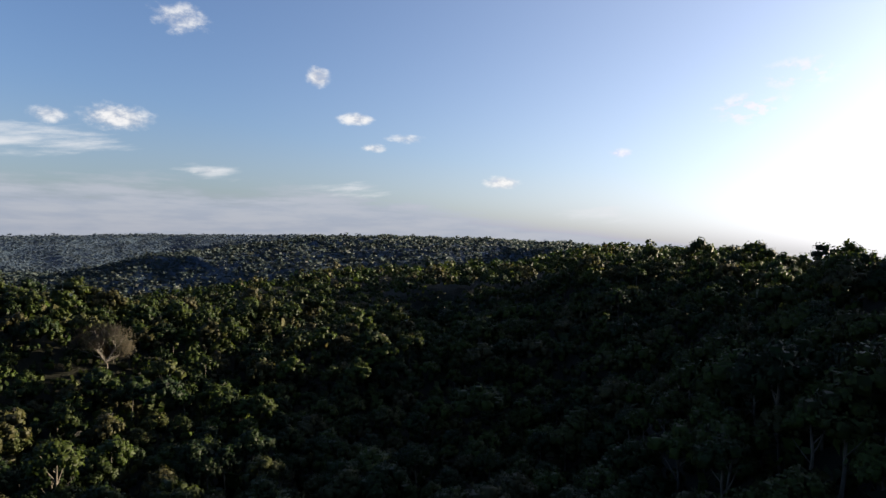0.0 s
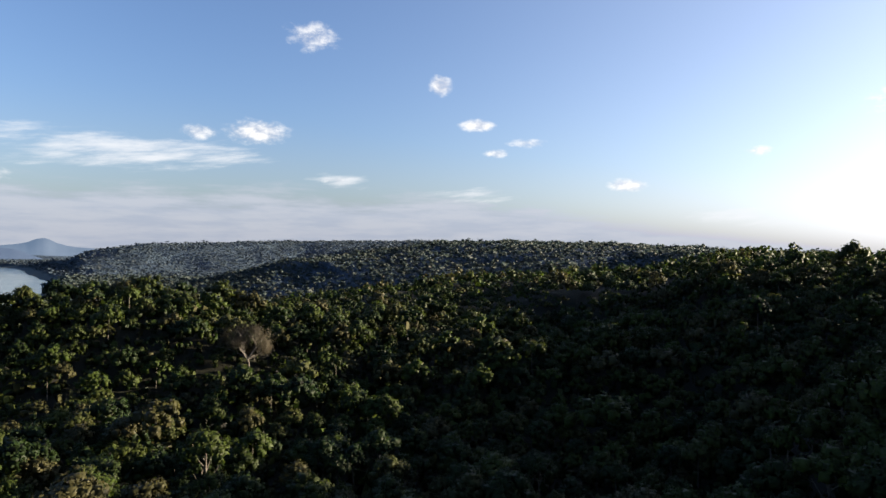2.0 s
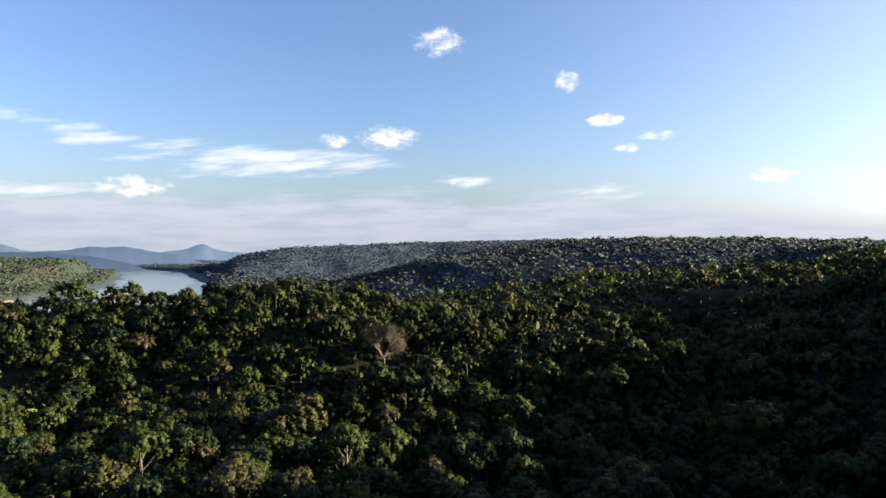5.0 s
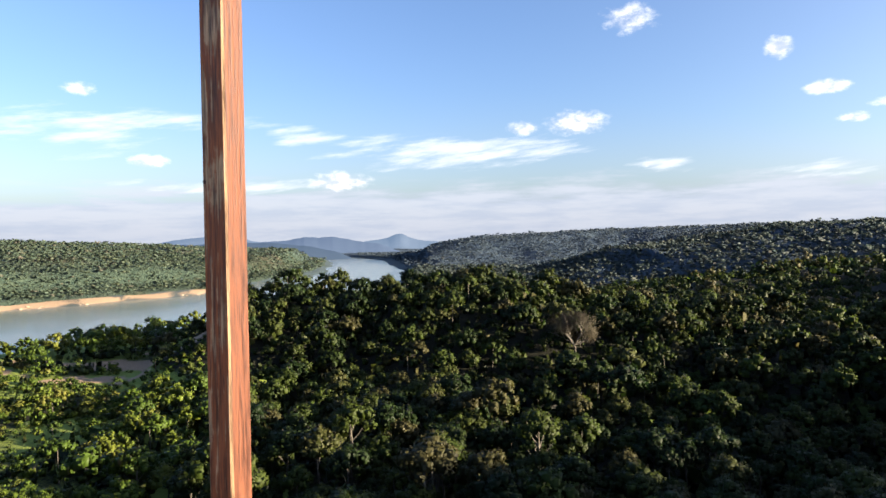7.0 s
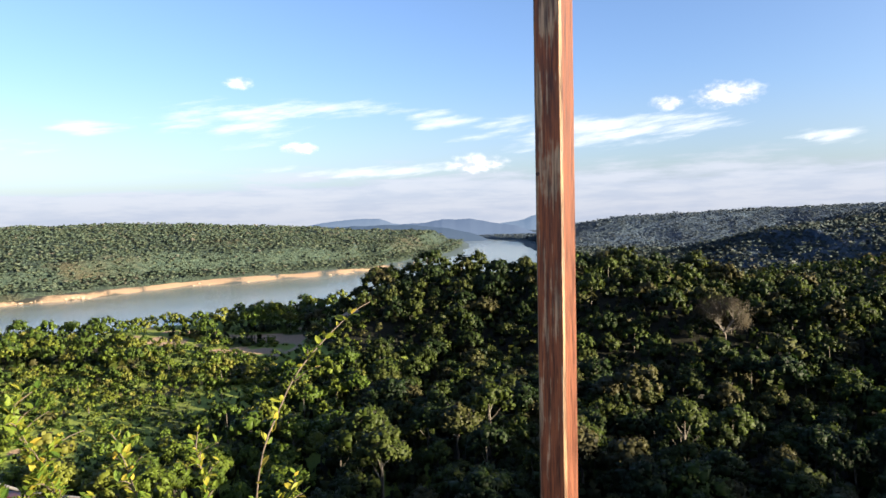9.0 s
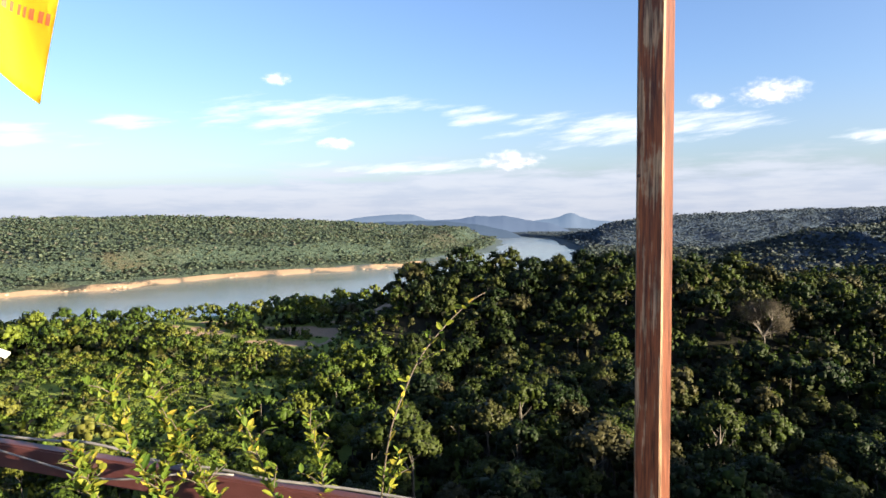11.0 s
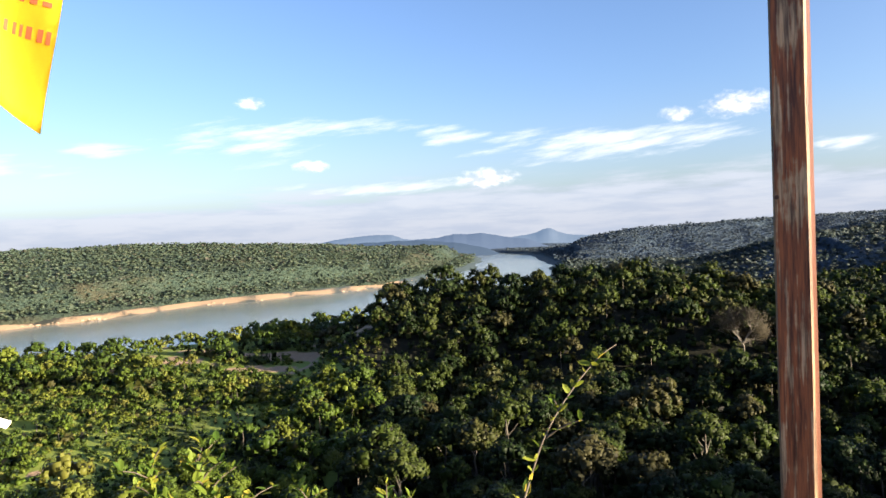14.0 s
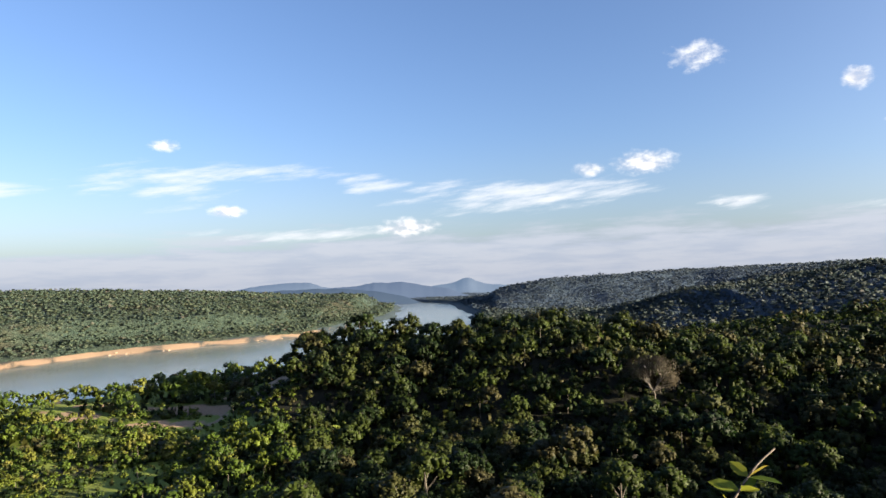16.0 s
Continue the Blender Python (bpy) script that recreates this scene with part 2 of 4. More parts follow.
# ridges: bearing, distance, height of the ground; then flat half width and slope
HILL = ridge([(60, 410, 2), (57, 395, 6), (54, 375, 30), (50.5, 356, 36), (47, 350, 30.5), (44, 347, 29.5), (37, 340, 36), (30, 324, 32), (24, 317, 28), (17, 310, 24), (10.5, 302, 19)])
# HILL_RIGHT's last three points lie out of view, raised to shade the valley
HILL_RIGHT = ridge([(10.5, 302, 19), (-3, 300, 21), (-12, 302, 28), (-16, 308, 34), (-20, 315, 41), (-26, 305, 42), (-31, 295, 40), (-35, 286, 44), (-41, 270, 68), (-60, 215, 76), (-90, 160, 74)])
NEAR_PLATEAU = ridge([(14, 440, 22), (9, 480, 32), (5, 500, 36), (0, 510, 43), (-13, 520, 48), (-25, 480, 54)])
SPUR = ridge([(27, 870, 8), (22.4, 900, 42), (17.2, 920, 49), (11, 950, 55), (4.5, 1000, 65), (0, 1000, 66), (-10, 950, 62)])
RIGHT_PLATEAU = ridge([(40.5, 1820, -4), (37.4, 1780, 32), (32.8, 1700, 56), (27, 1720, 63), (22, 1750, 66), (10, 1700, 72), (3, 1050, 69.5), (-4, 980, 68)])
RIGHT_SHOULDER = ridge([(-4, 980, 68), (-16, 700, 64.5), (-22.9, 450, 57), (-30, 380, 52), (-45, 350, 62)])
LEFT_PLATEAU = ridge([(125, 1600, 62), (95, 1450, 60), (84, 1420, 62), (73, 1420, 59), (67, 1450, 50), (61, 1480, 44), (57, 1480, 34)])
LEFT_TAIL = ridge([(57, 1480, 34), (54.5, 1450, 18), (51, 1400, 6)])
MID_RIDGE = ridge([(60, 2300, 34), (56, 2400, 26), (52, 2450, 14), (49, 2500, 0)])
OWN_CLIFF = [(160, -70, 66.5), (40, -75, 67), (-60, -115, 66.5), (-220, -260, 64), (-380, -480, 60)]
RIVER = [(-520, -900, 118), (-560, -300, 116), (-556, 0, 112), (-562, 120, 120), (-588, 260, 140), (-612, 400, 108), (-618, 512, 100), (-756, 709, 92), (-832, 816, 75), (-998, 977, 66), (-1185, 1144, 66), (-1290, 1215, 60), (-1500, 1290, 50), (-1900, 1330, 40)]


def height(x, y):
    x, y = np.asarray(x, float), np.asarray(y, float)
    r = np.hypot(x, y)
    rough = value_noise(x, y, 42, 1) - 0.5
    layers = [np.full(x.shape, 5.0) + 3.0 * rough]
    for line, wide, slope, bend in ((HILL, 13, 0.44, 28), (HILL_RIGHT, 20, 0.55, 24), (NEAR_PLATEAU, 70, 0.24, 50), (SPUR, 60, 0.26, 50), (RIGHT_PLATEAU, 130, 0.2, 60), (RIGHT_SHOULDER, 50, 0.42, 40),
                                    (LEFT_PLATEAU, 200, 0.105, 120), (LEFT_TAIL, 120, 0.105, 120), (MID_RIDGE, 100, 0.12, 60), (OWN_CLIFF, 42, 0.85, 6)):
        d, z = along(x, y, line)
        over = np.maximum(d - wide, 0)
        layers.append(z - slope * over * over / (over + bend) + rough * 7 * np.clip(z / 30, 0, 1))
    h = np.array(layers)
    h = np.log(np.exp(np.clip((h - 70) / 2.2, -40, 6)).sum(0)) * 2.2 + 70
    h = h + (value_noise(x, y, 170, 2) - 0.5) * 7 * np.clip((r - 500) / 600, 0, 1)
    # the river bed and its sloping banks
    d, half = along(x, y, RIVER)
    edge = d - half + (value_noise(x, y, 60, 3) - 0.5) * 22 + (value_noise(x, y, 17, 4) - 0.5) * 9
    edge = edge + 14 * np.maximum(value_noise(x, y, 110, 18) - 0.55, 0)
    bank = np.where(edge < 0, np.maximum(edge * 0.2, -4), np.minimum(edge * 0.26, 5.0) + np.maximum(edge - 30, 0) * 0.12 + np.maximum(edge - 60, 0) * 0.6)
    h = np.minimum(h, bank)
    # the viewpoint's own ledge, and the slope below it
    h = np.where(r < 120, np.maximum(h, 68.4 - np.maximum(r - 2.3, 0) * 1.15), h)
    h = np.where((r < 45) & (y > -12), np.minimum(h, 68.4 - np.maximum(r - 2.3, 0) * 1.15 + 0.0), h)
    return np.maximum(h, -4)


# the bare places, as ellipses: x, y, half length, half width, turn in degrees
def spot(az_deg, r, lo, wi, turn):
    return (*polar(az_deg, r), lo, wi, turn)


SAND = [spot(73.5, 378, 24, 8, 32), spot(74.6, 388, 26, 9, 30), spot(72.4, 405, 22, 7, 35), spot(64.5, 362, 42, 12, 35), spot(67.6, 338, 26, 8, 35), spot(61, 384, 22, 9, 30), spot(83.5, 222, 9, 3, 100), spot(62.5, 338, 20, 9, 60), spot(59.5, 330, 16, 6, 60), spot(65, 322, 14, 5, 60)]
MEADOW = [spot(84.0, 238, 22, 7, 5), spot(63.5, 340, 26, 10, 35), spot(66, 316, 20, 10, 60), spot(84, 217, 20, 8, 111)]


LOW_GROWTH = [spot(69, 318, 92, 30, 32), spot(63, 322, 40, 30, 35), spot(81, 262, 50, 15, 14), spot(80, 212, 46, 26, 111), spot(65, 290, 34, 20, 60), spot(70, 246, 30, 22, 111), spot(79, 268, 72, 34, 105), spot(84, 300, 40, 30, 105)]

CREEPERS = [spot(80, 205, 52, 30, 111), spot(76, 236, 44, 24, 111)]


def inside(x, y, spots, fray=0.5):
    best = np.full(np.shape(x), -9.0)
    for cx, cy, lo, wi, turn in spots:
        c, s = math.cos(radians(turn)), math.sin(radians(turn))
        u, v = ((x - cx) * c + (y - cy) * s) / lo, (-(x - cx) * s + (y - cy) * c) / wi
        best = np.maximum(best, 1 - np.sqrt(u * u + v * v))
    return best + (value_noise(x, y, 9, 6) - 0.5) * fray


def land_material():
    m, n = material("ground")
    c = n.add("ShaderNodeTexCoord").outputs["Object"]
    fine, wide = n.noise(c, 0.9, 5.0, 0.65), n.noise(c, 0.06, 4.0, 0.6)
    # near-black floor: the deep shade under the trees is put into its colour
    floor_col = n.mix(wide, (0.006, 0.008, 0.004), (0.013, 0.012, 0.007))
    # far ground: canopy green turned blue, distance haze put into the colour
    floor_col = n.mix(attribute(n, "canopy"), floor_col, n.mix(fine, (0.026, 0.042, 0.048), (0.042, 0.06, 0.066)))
    sand_col = n.mix(fine, (0.15, 0.095, 0.055), (0.34, 0.25, 0.17))
    grass_col = n.mix(fine, (0.09, 0.14, 0.022), (0.19, 0.22, 0.042))
    sand = attribute(n, "sand")
    grass = attribute(n, "grass")
    jig = n.math("MULTIPLY", n.math("SUBTRACT", fine, 0.5), 0.7)
    col = n.mix(n.step(n.math("ADD", grass, jig), 0.3, 0.7), floor_col, grass_col)
    col = n.mix(n.step(n.math("ADD", sand, jig), 0.35, 0.6), col, sand_col)
    surface(n, col, 0.9, bump(n, fine, 0.6, 0.5), spec=0.2)
    return m


def mesh_from(name, verts, faces, mat, smooth=False):
    me = bpy.data.meshes.new(name)
    me.vertices.add(len(verts))
    me.vertices.foreach_set("co", np.ascontiguousarray(verts, np.float32).ravel())
    faces = np.asarray(faces, np.int32)
    k = faces.shape[1]
    me.loops.add(faces.size)
    me.loops.foreach_set("vertex_index", faces.ravel())
    me.polygons.add(len(faces))
    me.polygons.foreach_set("loop_start", np.arange(0, faces.size, k, dtype=np.int32))
    me.update(calc_edges=True)
    if smooth:
        me.polygons.foreach_set("use_smooth", np.ones(len(faces), bool))
    me.materials.append(mat)
    return me


def build_land():
    rings = np.concatenate([[0.0], np.linspace(0.4, 6, 14), np.geomspace(7, 60, 22), np.geomspace(64, 700, 120), np.geomspace(710, 4850, 90)])
    bear = np.radians(np.concatenate([np.arange(-60, 112, 0.5), np.arange(112, 300, 4.0)]))
    R, B = np.meshgrid(rings, bear, indexing="ij")
    x, y = -R * np.sin(B), R * np.cos(B)
    z = height(x, y)
    nr, nb = R.shape
    i, j = np.meshgrid(np.arange(nr - 1), np.arange(nb), indexing="ij")
    k = (j + 1) % nb
    faces = np.stack([i * nb + j, i * nb + k, (i + 1) * nb + k, (i + 1) * nb + j], -1).reshape(-1, 4)[:, ::-1]
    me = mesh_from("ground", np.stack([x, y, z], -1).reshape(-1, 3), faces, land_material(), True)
    d, half = along(x, y, RIVER)
    shore = np.clip(1.5 - np.abs(z - 2.0) / 2.6, 0, 1) * (d < half + 60) * np.clip((640 - y) / 160, 0.1, 1) * np.clip(1.1 * value_noise(x, y, 70, 8) + 0.9 * value_noise(x, y, 19, 9) + 0.5 * value_noise(x, y, 8, 10) - 0.5, 0, 1)
    sand = np.maximum(np.clip(inside(x, y, SAND) * 2.5 + 0.35, 0, 1) * np.clip(2.6 * value_noise(x, y, 9, 44) - 0.25, 0, 1), shore)
    grass = np.maximum(np.clip(inside(x, y, MEADOW) * 2 + 0.5, 0, 1), np.clip((d - half < 70) * (z > 1.0) * 0.9, 0, 1) * np.clip((600 - np.hypot(x, y)) / 100, 0.0, 1))
    lowland = (B > radians(52)) & (R < 520) & (R > 150)
    grass = np.maximum(grass, lowland * np.clip((15 - z) / 5, 0, 1) * np.clip(0.25 + 0.9 * value_noise(x, y, 24, 33), 0, 0.9))
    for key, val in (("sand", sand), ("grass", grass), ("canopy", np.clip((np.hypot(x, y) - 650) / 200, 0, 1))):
        me.attributes.new(key, "FLOAT", "POINT").data.foreach_set("value", val.ravel().astype(np.float32))
    tagged(new("ground", me), "forested valley ground with sandy river banks", "ground", kind="structure")


build_land()


def build_river():
    centre = []
    for (x0, y0, w0), (x1, y1, w1) in zip(RIVER, RIVER[1:]):
        centre += [(x0 + s * (x1 - x0), y0 + s * (y1 - y0), w0 + s * (w1 - w0) + 40) for s in np.arange(0, 1, 0.2)]
    left, right = [], []
    for i, (px, py, w) in enumerate(centre):
        a, b = centre[max(i - 3, 0)], centre[min(i + 3, len(centre) - 1)]
        t = Vector((b[0] - a[0], b[1] - a[1])).normalized()
        left.append((px - t.y * w, py + t.x * w, 0.0)), right.append((px + t.y * w, py - t.x * w, 0.0))
    k = len(left)
    faces = [(i, k + i, k + i + 1, i + 1) for i in range(k - 1)]
    tagged(new("water", mesh_from("water", np.array(left + right), faces, water)), "wide calm grey-blue river between sandy banks", "river", kind="structure")


build_river()


# ---- far hills behind the river ----


# the hills' haze is put into a blue base colour and a faint emission
def far_material(name, color, haze_glow):
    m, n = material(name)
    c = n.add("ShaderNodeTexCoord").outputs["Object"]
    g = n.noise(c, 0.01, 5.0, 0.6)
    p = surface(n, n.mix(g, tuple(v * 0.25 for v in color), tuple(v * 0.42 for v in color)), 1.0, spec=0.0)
    p.inputs["Emission Color"].default_value = (*haze_glow, 1.0)
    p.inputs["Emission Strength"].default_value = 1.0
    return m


def far_hill(points, dist, depth, mat, label):
    """A long hill: bearing and angle of its crest over the eye's level."""
    azs = np.arange(points[0][0], points[-1][0] - 0.01, -0.12)
    tops = np.interp(-azs, [-p[0] for p in points], [EYE_Z + dist * math.tan(radians(p[1])) for p in points])
    verts, k = [], 5
    for a_deg, top in zip(azs, tops):
        jag = 2.5 * (value_noise(a_deg * 70, dist, 26, 3) - 0.5) + 3.0 * (value_noise(a_deg * 70, dist, 80, 4) - 0.5)
        for u, share in ((-1.0, 0.0), (-0.55, 0.45), (0.0, 1.0), (0.5, 0.5), (1.0, 0.0)):
            verts.append((*polar(a_deg, dist + u * depth), -3 + max(top + jag + 3, 0.5) * share))
    faces = [(i * k + j, i * k + j + 1, (i + 1) * k + j + 1, (i + 1) * k + j) for i in range(len(azs) - 1) for j in range(k - 1)]
    tagged(new("backdrop", mesh_from("backdrop", np.array(verts), faces, mat, True)), label, "mountain", kind="structure")


far_hill([(63, -0.7), (61, -0.35), (58.5, -0.1), (57.2, -0.04), (56, -0.08), (54.9, -0.5), (53, -0.8), (51, -1.0)], 3900, 250, far_material("haze-tinted far mesa", (0.085, 0.105, 0.14), (0.029, 0.042, 0.064)), "hazy blue flat-topped hill on the horizon")
far_hill([(48.5, -1.3), (47.2, -1.0), (44.5, -0.56), (43.3, -0.4), (42.75, -0.12), (42.3, -0.02), (42.0, -0.1), (41.5, -0.38), (40.7, -0.62), (39, -0.78), (36, -0.95), (33, -1.2)], 2750, 220, far_material("haze-tinted far cone", (0.085, 0.105, 0.14), (0.032, 0.046, 0.068)), "hazy blue cone-shaped mountain on the horizon")
far_hill([(56, -0.9), (54, -0.62), (52, -0.5), (50.6, -0.28), (49.4, -0.3), (48.2, -0.19), (47.2, -0.36), (46.2, -0.64), (44.2, -0.9), (42.6, -1.5), (41.5, -1.95)], 2200, 180, far_material("haze-tinted middle hill", (0.06, 0.08, 0.115), (0.024, 0.034, 0.054)), "hazy blue wooded hill beyond the river")
far_hill([(64, -0.9), (60, -0.75), (57, -0.66), (54.5, -0.62), (52, -0.8), (50, -1.05), (48, -1.5), (46.6, -2.0)], 1900, 110, far_material("haze-tinted near foothill", (0.045, 0.062, 0.085), (0.015, 0.023, 0.037)), "wooded foothill beyond the river bend, haze blue in its colour")

# ---- the forest ----
RNG = np.random.RandomState(11)


def tufts(centres, normals, size):
    """A bent leafy quad at each centre: vertices and faces."""
    k = len(centres)
    nrm = normals / np.linalg.norm(normals, axis=1, keepdims=True)
    ref = RNG.randn(k, 3)
    u = np.cross(nrm, ref)
    u /= np.linalg.norm(u, axis=1, keepdims=True)
    v = np.cross(nrm, u)
    s = (size * (0.6 + 0.8 * RNG.rand(k)))[:, None]
    lift = nrm * s * 0.35
    q = np.stack([centres - u * s, centres - v * s * 0.75 + lift * RNG.randn(k, 1) * 0.6, centres + u * s * 1.1 - lift * 0.8, centres + v * s * 0.75 + lift * RNG.randn(k, 1) * 0.6], 1)
    return q.reshape(-1, 3), np.arange(4 * k).reshape(-1, 4)


def crown_shape(quads, lobes, size, core=3, loose=0.3, full=1.0, boughs=False):
    """A crown one metre in half width, its base at the origin: tufts over several lobes round a closed core."""
    turn = RNG.rand() * 6.283
    c = np.zeros((lobes, 3))
    for i in range(lobes):
        # boughs over a dome, the lowest and widest last
        ring = 0.72 * math.sqrt(i / max(lobes - 1, 1))
        a = turn + i * 2.4 + 0.5 * RNG.rand()
        c[i] = (ring * math.cos(a), ring * math.sin(a), 0.98 - 0.85 * ring * ring - 0.2 * RNG.rand() * ring + 0.08 * RNG.randn())
    rad = 0.17 + 0.15 * RNG.rand(lobes)
    pick = RNG.choice(lobes, quads, p=rad ** 2 / (rad ** 2).sum())
    d = RNG.randn(quads, 3)
    d += c[pick] * [1.2, 1.2, 0.0] + [0, 0, 0.45]
    d /= np.linalg.norm(d, axis=1, keepdims=True)
    p = c[pick] + d * (rad[pick] * (0.85 + 0.3 * RNG.rand(quads)))[:, None]
    v, f = tufts(p, d + RNG.randn(quads, 3) * loose + np.array([0, 0, 0.15]), size)
    # the closed inside: a lumpy ball of core x core squares a side, or a small one within each bough
    cv, cf = [], []
    for axis in range(3):
        for sign in (-1, 1):
            base = len(cv)
            for i in range(core + 1):
                for j in range(core + 1):
                    q = np.zeros(3)
                    q[axis], q[(axis + 1) % 3], q[(axis + 2) % 3] = sign, 2 * i / core - 1, (2 * j / core - 1) * sign
                    cv.append(q / np.linalg.norm(q))
            for i in range(core):
                for j in range(core):
                    k = base + i * (core + 1) + j
                    cf.append((k, k + core + 1, k + core + 2, k + 1))
    cv, back = np.unique(np.round(np.array(cv), 5), axis=0, return_inverse=True)
    cf = back.reshape(-1)[np.array(cf)]
    if boughs:
        balls, sides = [], []
        for k in range(lobes):
            t = RNG.rand() * 1.57
            spin = np.array([[math.cos(t), -math.sin(t), 0], [math.sin(t), math.cos(t), 0], [0, 0, 1]])
            sides.append(cf + len(cv) * k)
            balls.append(c[k] + cv @ spin.T * rad[k] * (0.68 + 0.26 * RNG.rand(len(cv), 1)))
        inner = np.concatenate([cv * 1.0 for _ in range(lobes)]) + 0.5 * (np.concatenate(balls) - np.array([0, 0, 0.35]))
        cv, cf = np.concatenate(balls), np.concatenate(sides)
    else:
        inner = cv
        cv = cv * np.array((0.44 * full, 0.44 * full, 0.36 * full)) * (1 + 0.16 * full * np.sin(9 * cv[:, :1] + turn) * np.sin(8 * cv[:, 1:2] + 2)) + np.array((0, 0, 0.46))
    whole = p - np.array([0, 0, 0.35])
    bough = np.repeat(d + 0.6 * whole / np.linalg.norm(whole, axis=1, keepdims=True) + RNG.randn(quads, 3) * 0.32, 4, axis=0) if quads else np.zeros((0, 3))
    bough = np.concatenate([bough, inner])
    bough /= np.linalg.norm(bough, axis=1, keepdims=True)
    return np.concatenate([v, cv]), np.concatenate([f, cf + len(v)]), bough


def add_tone(me, tone):
    me.attributes.new("tone", "FLOAT", "POINT").data.foreach_set("value", np.asarray(tone, np.float32))


def add_bough(me, bough):
    me.attributes.new("bough", "FLOAT_VECTOR", "POINT").data.foreach_set("vector", np.ascontiguousarray(bough, np.float32).ravel())


def scatter(name, places, shapes, mat, label, stretch=1.0):
    """Many trees as one mesh: places are rows of x, y, z of the ground, tree height, half width, tone."""
    vs, fs, ts, ns, base = [], [], [], [], 0
    kind = RNG.randint(0, len(shapes), len(places))
    for k, (v, f, nb) in enumerate(shapes):
        P = places[kind == k]
        if not len(P):
            continue
        turn = RNG.rand(len(P)) * 6.283
        c, s = np.cos(turn)[:, None], np.sin(turn)[:, None]
        w, h = P[:, 4:5], P[:, 3:4]
        x = (v[:, 0] * c - v[:, 1] * s) * w + P[:, 0:1]
        y = (v[:, 0] * s + v[:, 1] * c) * w + P[:, 1:2]
        z = P[:, 2:3] + np.maximum(h - w * 1.3 * stretch, h * 0.02) + v[:, 2] * w * stretch
        vs.append(np.stack([x, y, z], -1).reshape(-1, 3))
        fs.append((f[None] + (np.arange(len(P)) * len(v))[:, None, None] + base).reshape(-1, f.shape[1]))
        ts.append(np.repeat(P[:, 5], len(v)))
        ns.append(np.stack([nb[:, 0] * c - nb[:, 1] * s, nb[:, 0] * s + nb[:, 1] * c, np.repeat(nb[None, :, 2], len(P), 0)], -1).reshape(-1, 3))
        base += len(P) * len(v)
    me = mesh_from(name, np.concatenate(vs), np.concatenate(fs), mat, True)
    add_tone(me, np.concatenate(ts))
    add_bough(me, np.concatenate(ns))
    return tagged(new(name, me), label, "forest", kind="stuff")


def bearing(x, y):
    return np.degrees(np.arctan2(-x, y))


def stand(r0, r1, spacing, az0=-62, az1=108, open_ground=False):
    """Jittered places between two distances, off the water and the clearings."""
    n = int(2 * r1 / spacing) + 1
    g = (np.arange(n) - n / 2) * spacing
    x, y = np.meshgrid(g, g)
    x, y = x.ravel() + (RNG.rand(n * n) - 0.5) * spacing * 0.95, y.ravel() + (RNG.rand(n * n) - 0.5) * spacing * 0.95
    r, b = np.hypot(x, y), np.degrees(np.arctan2(-x, y))
    keep = (r >= r0) & (r < r1) & (b > az0) & (b < az1)
    x, y, r = x[keep], y[keep], r[keep]
    h = height(x, y)
    d, half = along(x, y, RIVER)
    keep = (h > 2.2) & (d - half > 11 + 10 * value_noise(x, y, 30, 12)) & (inside(x, y, SAND) < 0.0) & (open_ground | (inside(x, y, MEADOW) < 0.1))
    x, y, h, r = x[keep], y[keep], h[keep], r[keep]
    if r0 == 56:
        hide = 2.5
    elif r0 >= 300:
        hide = 0.12 if r0 > 600 else 0.6
    else:
        hide = 90.0
    if hide < 10:
        # farther off, trees sunk deep behind nearer ground are left out
        col = np.clip(((bearing(x, y) + 180) * 4).astype(int), 0, 1439)
        top = np.degrees(np.arctan2(h + 9 - EYE_Z, r))
        row = np.searchsorted(SIGHT_R, r) - 1
        keep = top > SIGHT[row, col] - hide
        x, y, h, r = x[keep], y[keep], h[keep], r[keep]
    return x, y, h, r


SIGHT_R = np.concatenate([np.arange(40, 700, 10.0), np.arange(700, 2700, 25.0)])
_b = np.radians(np.arange(1440) / 4 - 180)
_x, _y = -SIGHT_R[:, None] * np.sin(_b), SIGHT_R[:, None] * np.cos(_b)
SIGHT = np.maximum.accumulate(np.degrees(np.arctan2(height(_x, _y) + 3 - EYE_Z, SIGHT_R[:, None])), axis=0)


def lushness(x, y, h):
    """One on the low riverside land left of the hill, zero on the hill itself."""
    return (h < 13 + 8 * (value_noise(x, y, 40, 21) - 0.5)) & (bearing(x, y) > 61 + 12 * (value_noise(x, y, 30, 22) - 0.5))


def rows_of(x, y, h, tall, wide):
    k = len(x)
    big = 0.58 + 0.5 * RNG.rand(k) + 0.3 * (RNG.rand(k) > 0.8)
    patch = value_noise(x, y, 26, 15)
    big *= 0.74 + 0.46 * value_noise(x, y, 13, 16)
    big *= 1 - 0.52 * np.clip(inside(x, y, LOW_GROWTH) * 4, 0, 1)
    big *= 1 - 0.3 * np.clip(inside(x, y, CREEPERS) * 4, 0, 1)
    return np.stack([x, y, h - 0.3, tall * big * (0.8 + 0.4 * RNG.rand(k)), wide * big * (0.85 + 0.3 * RNG.rand(k)), np.clip(0.85 * RNG.rand(k) + 0.3 * patch - 0.08, 0, 0.999)], 1)


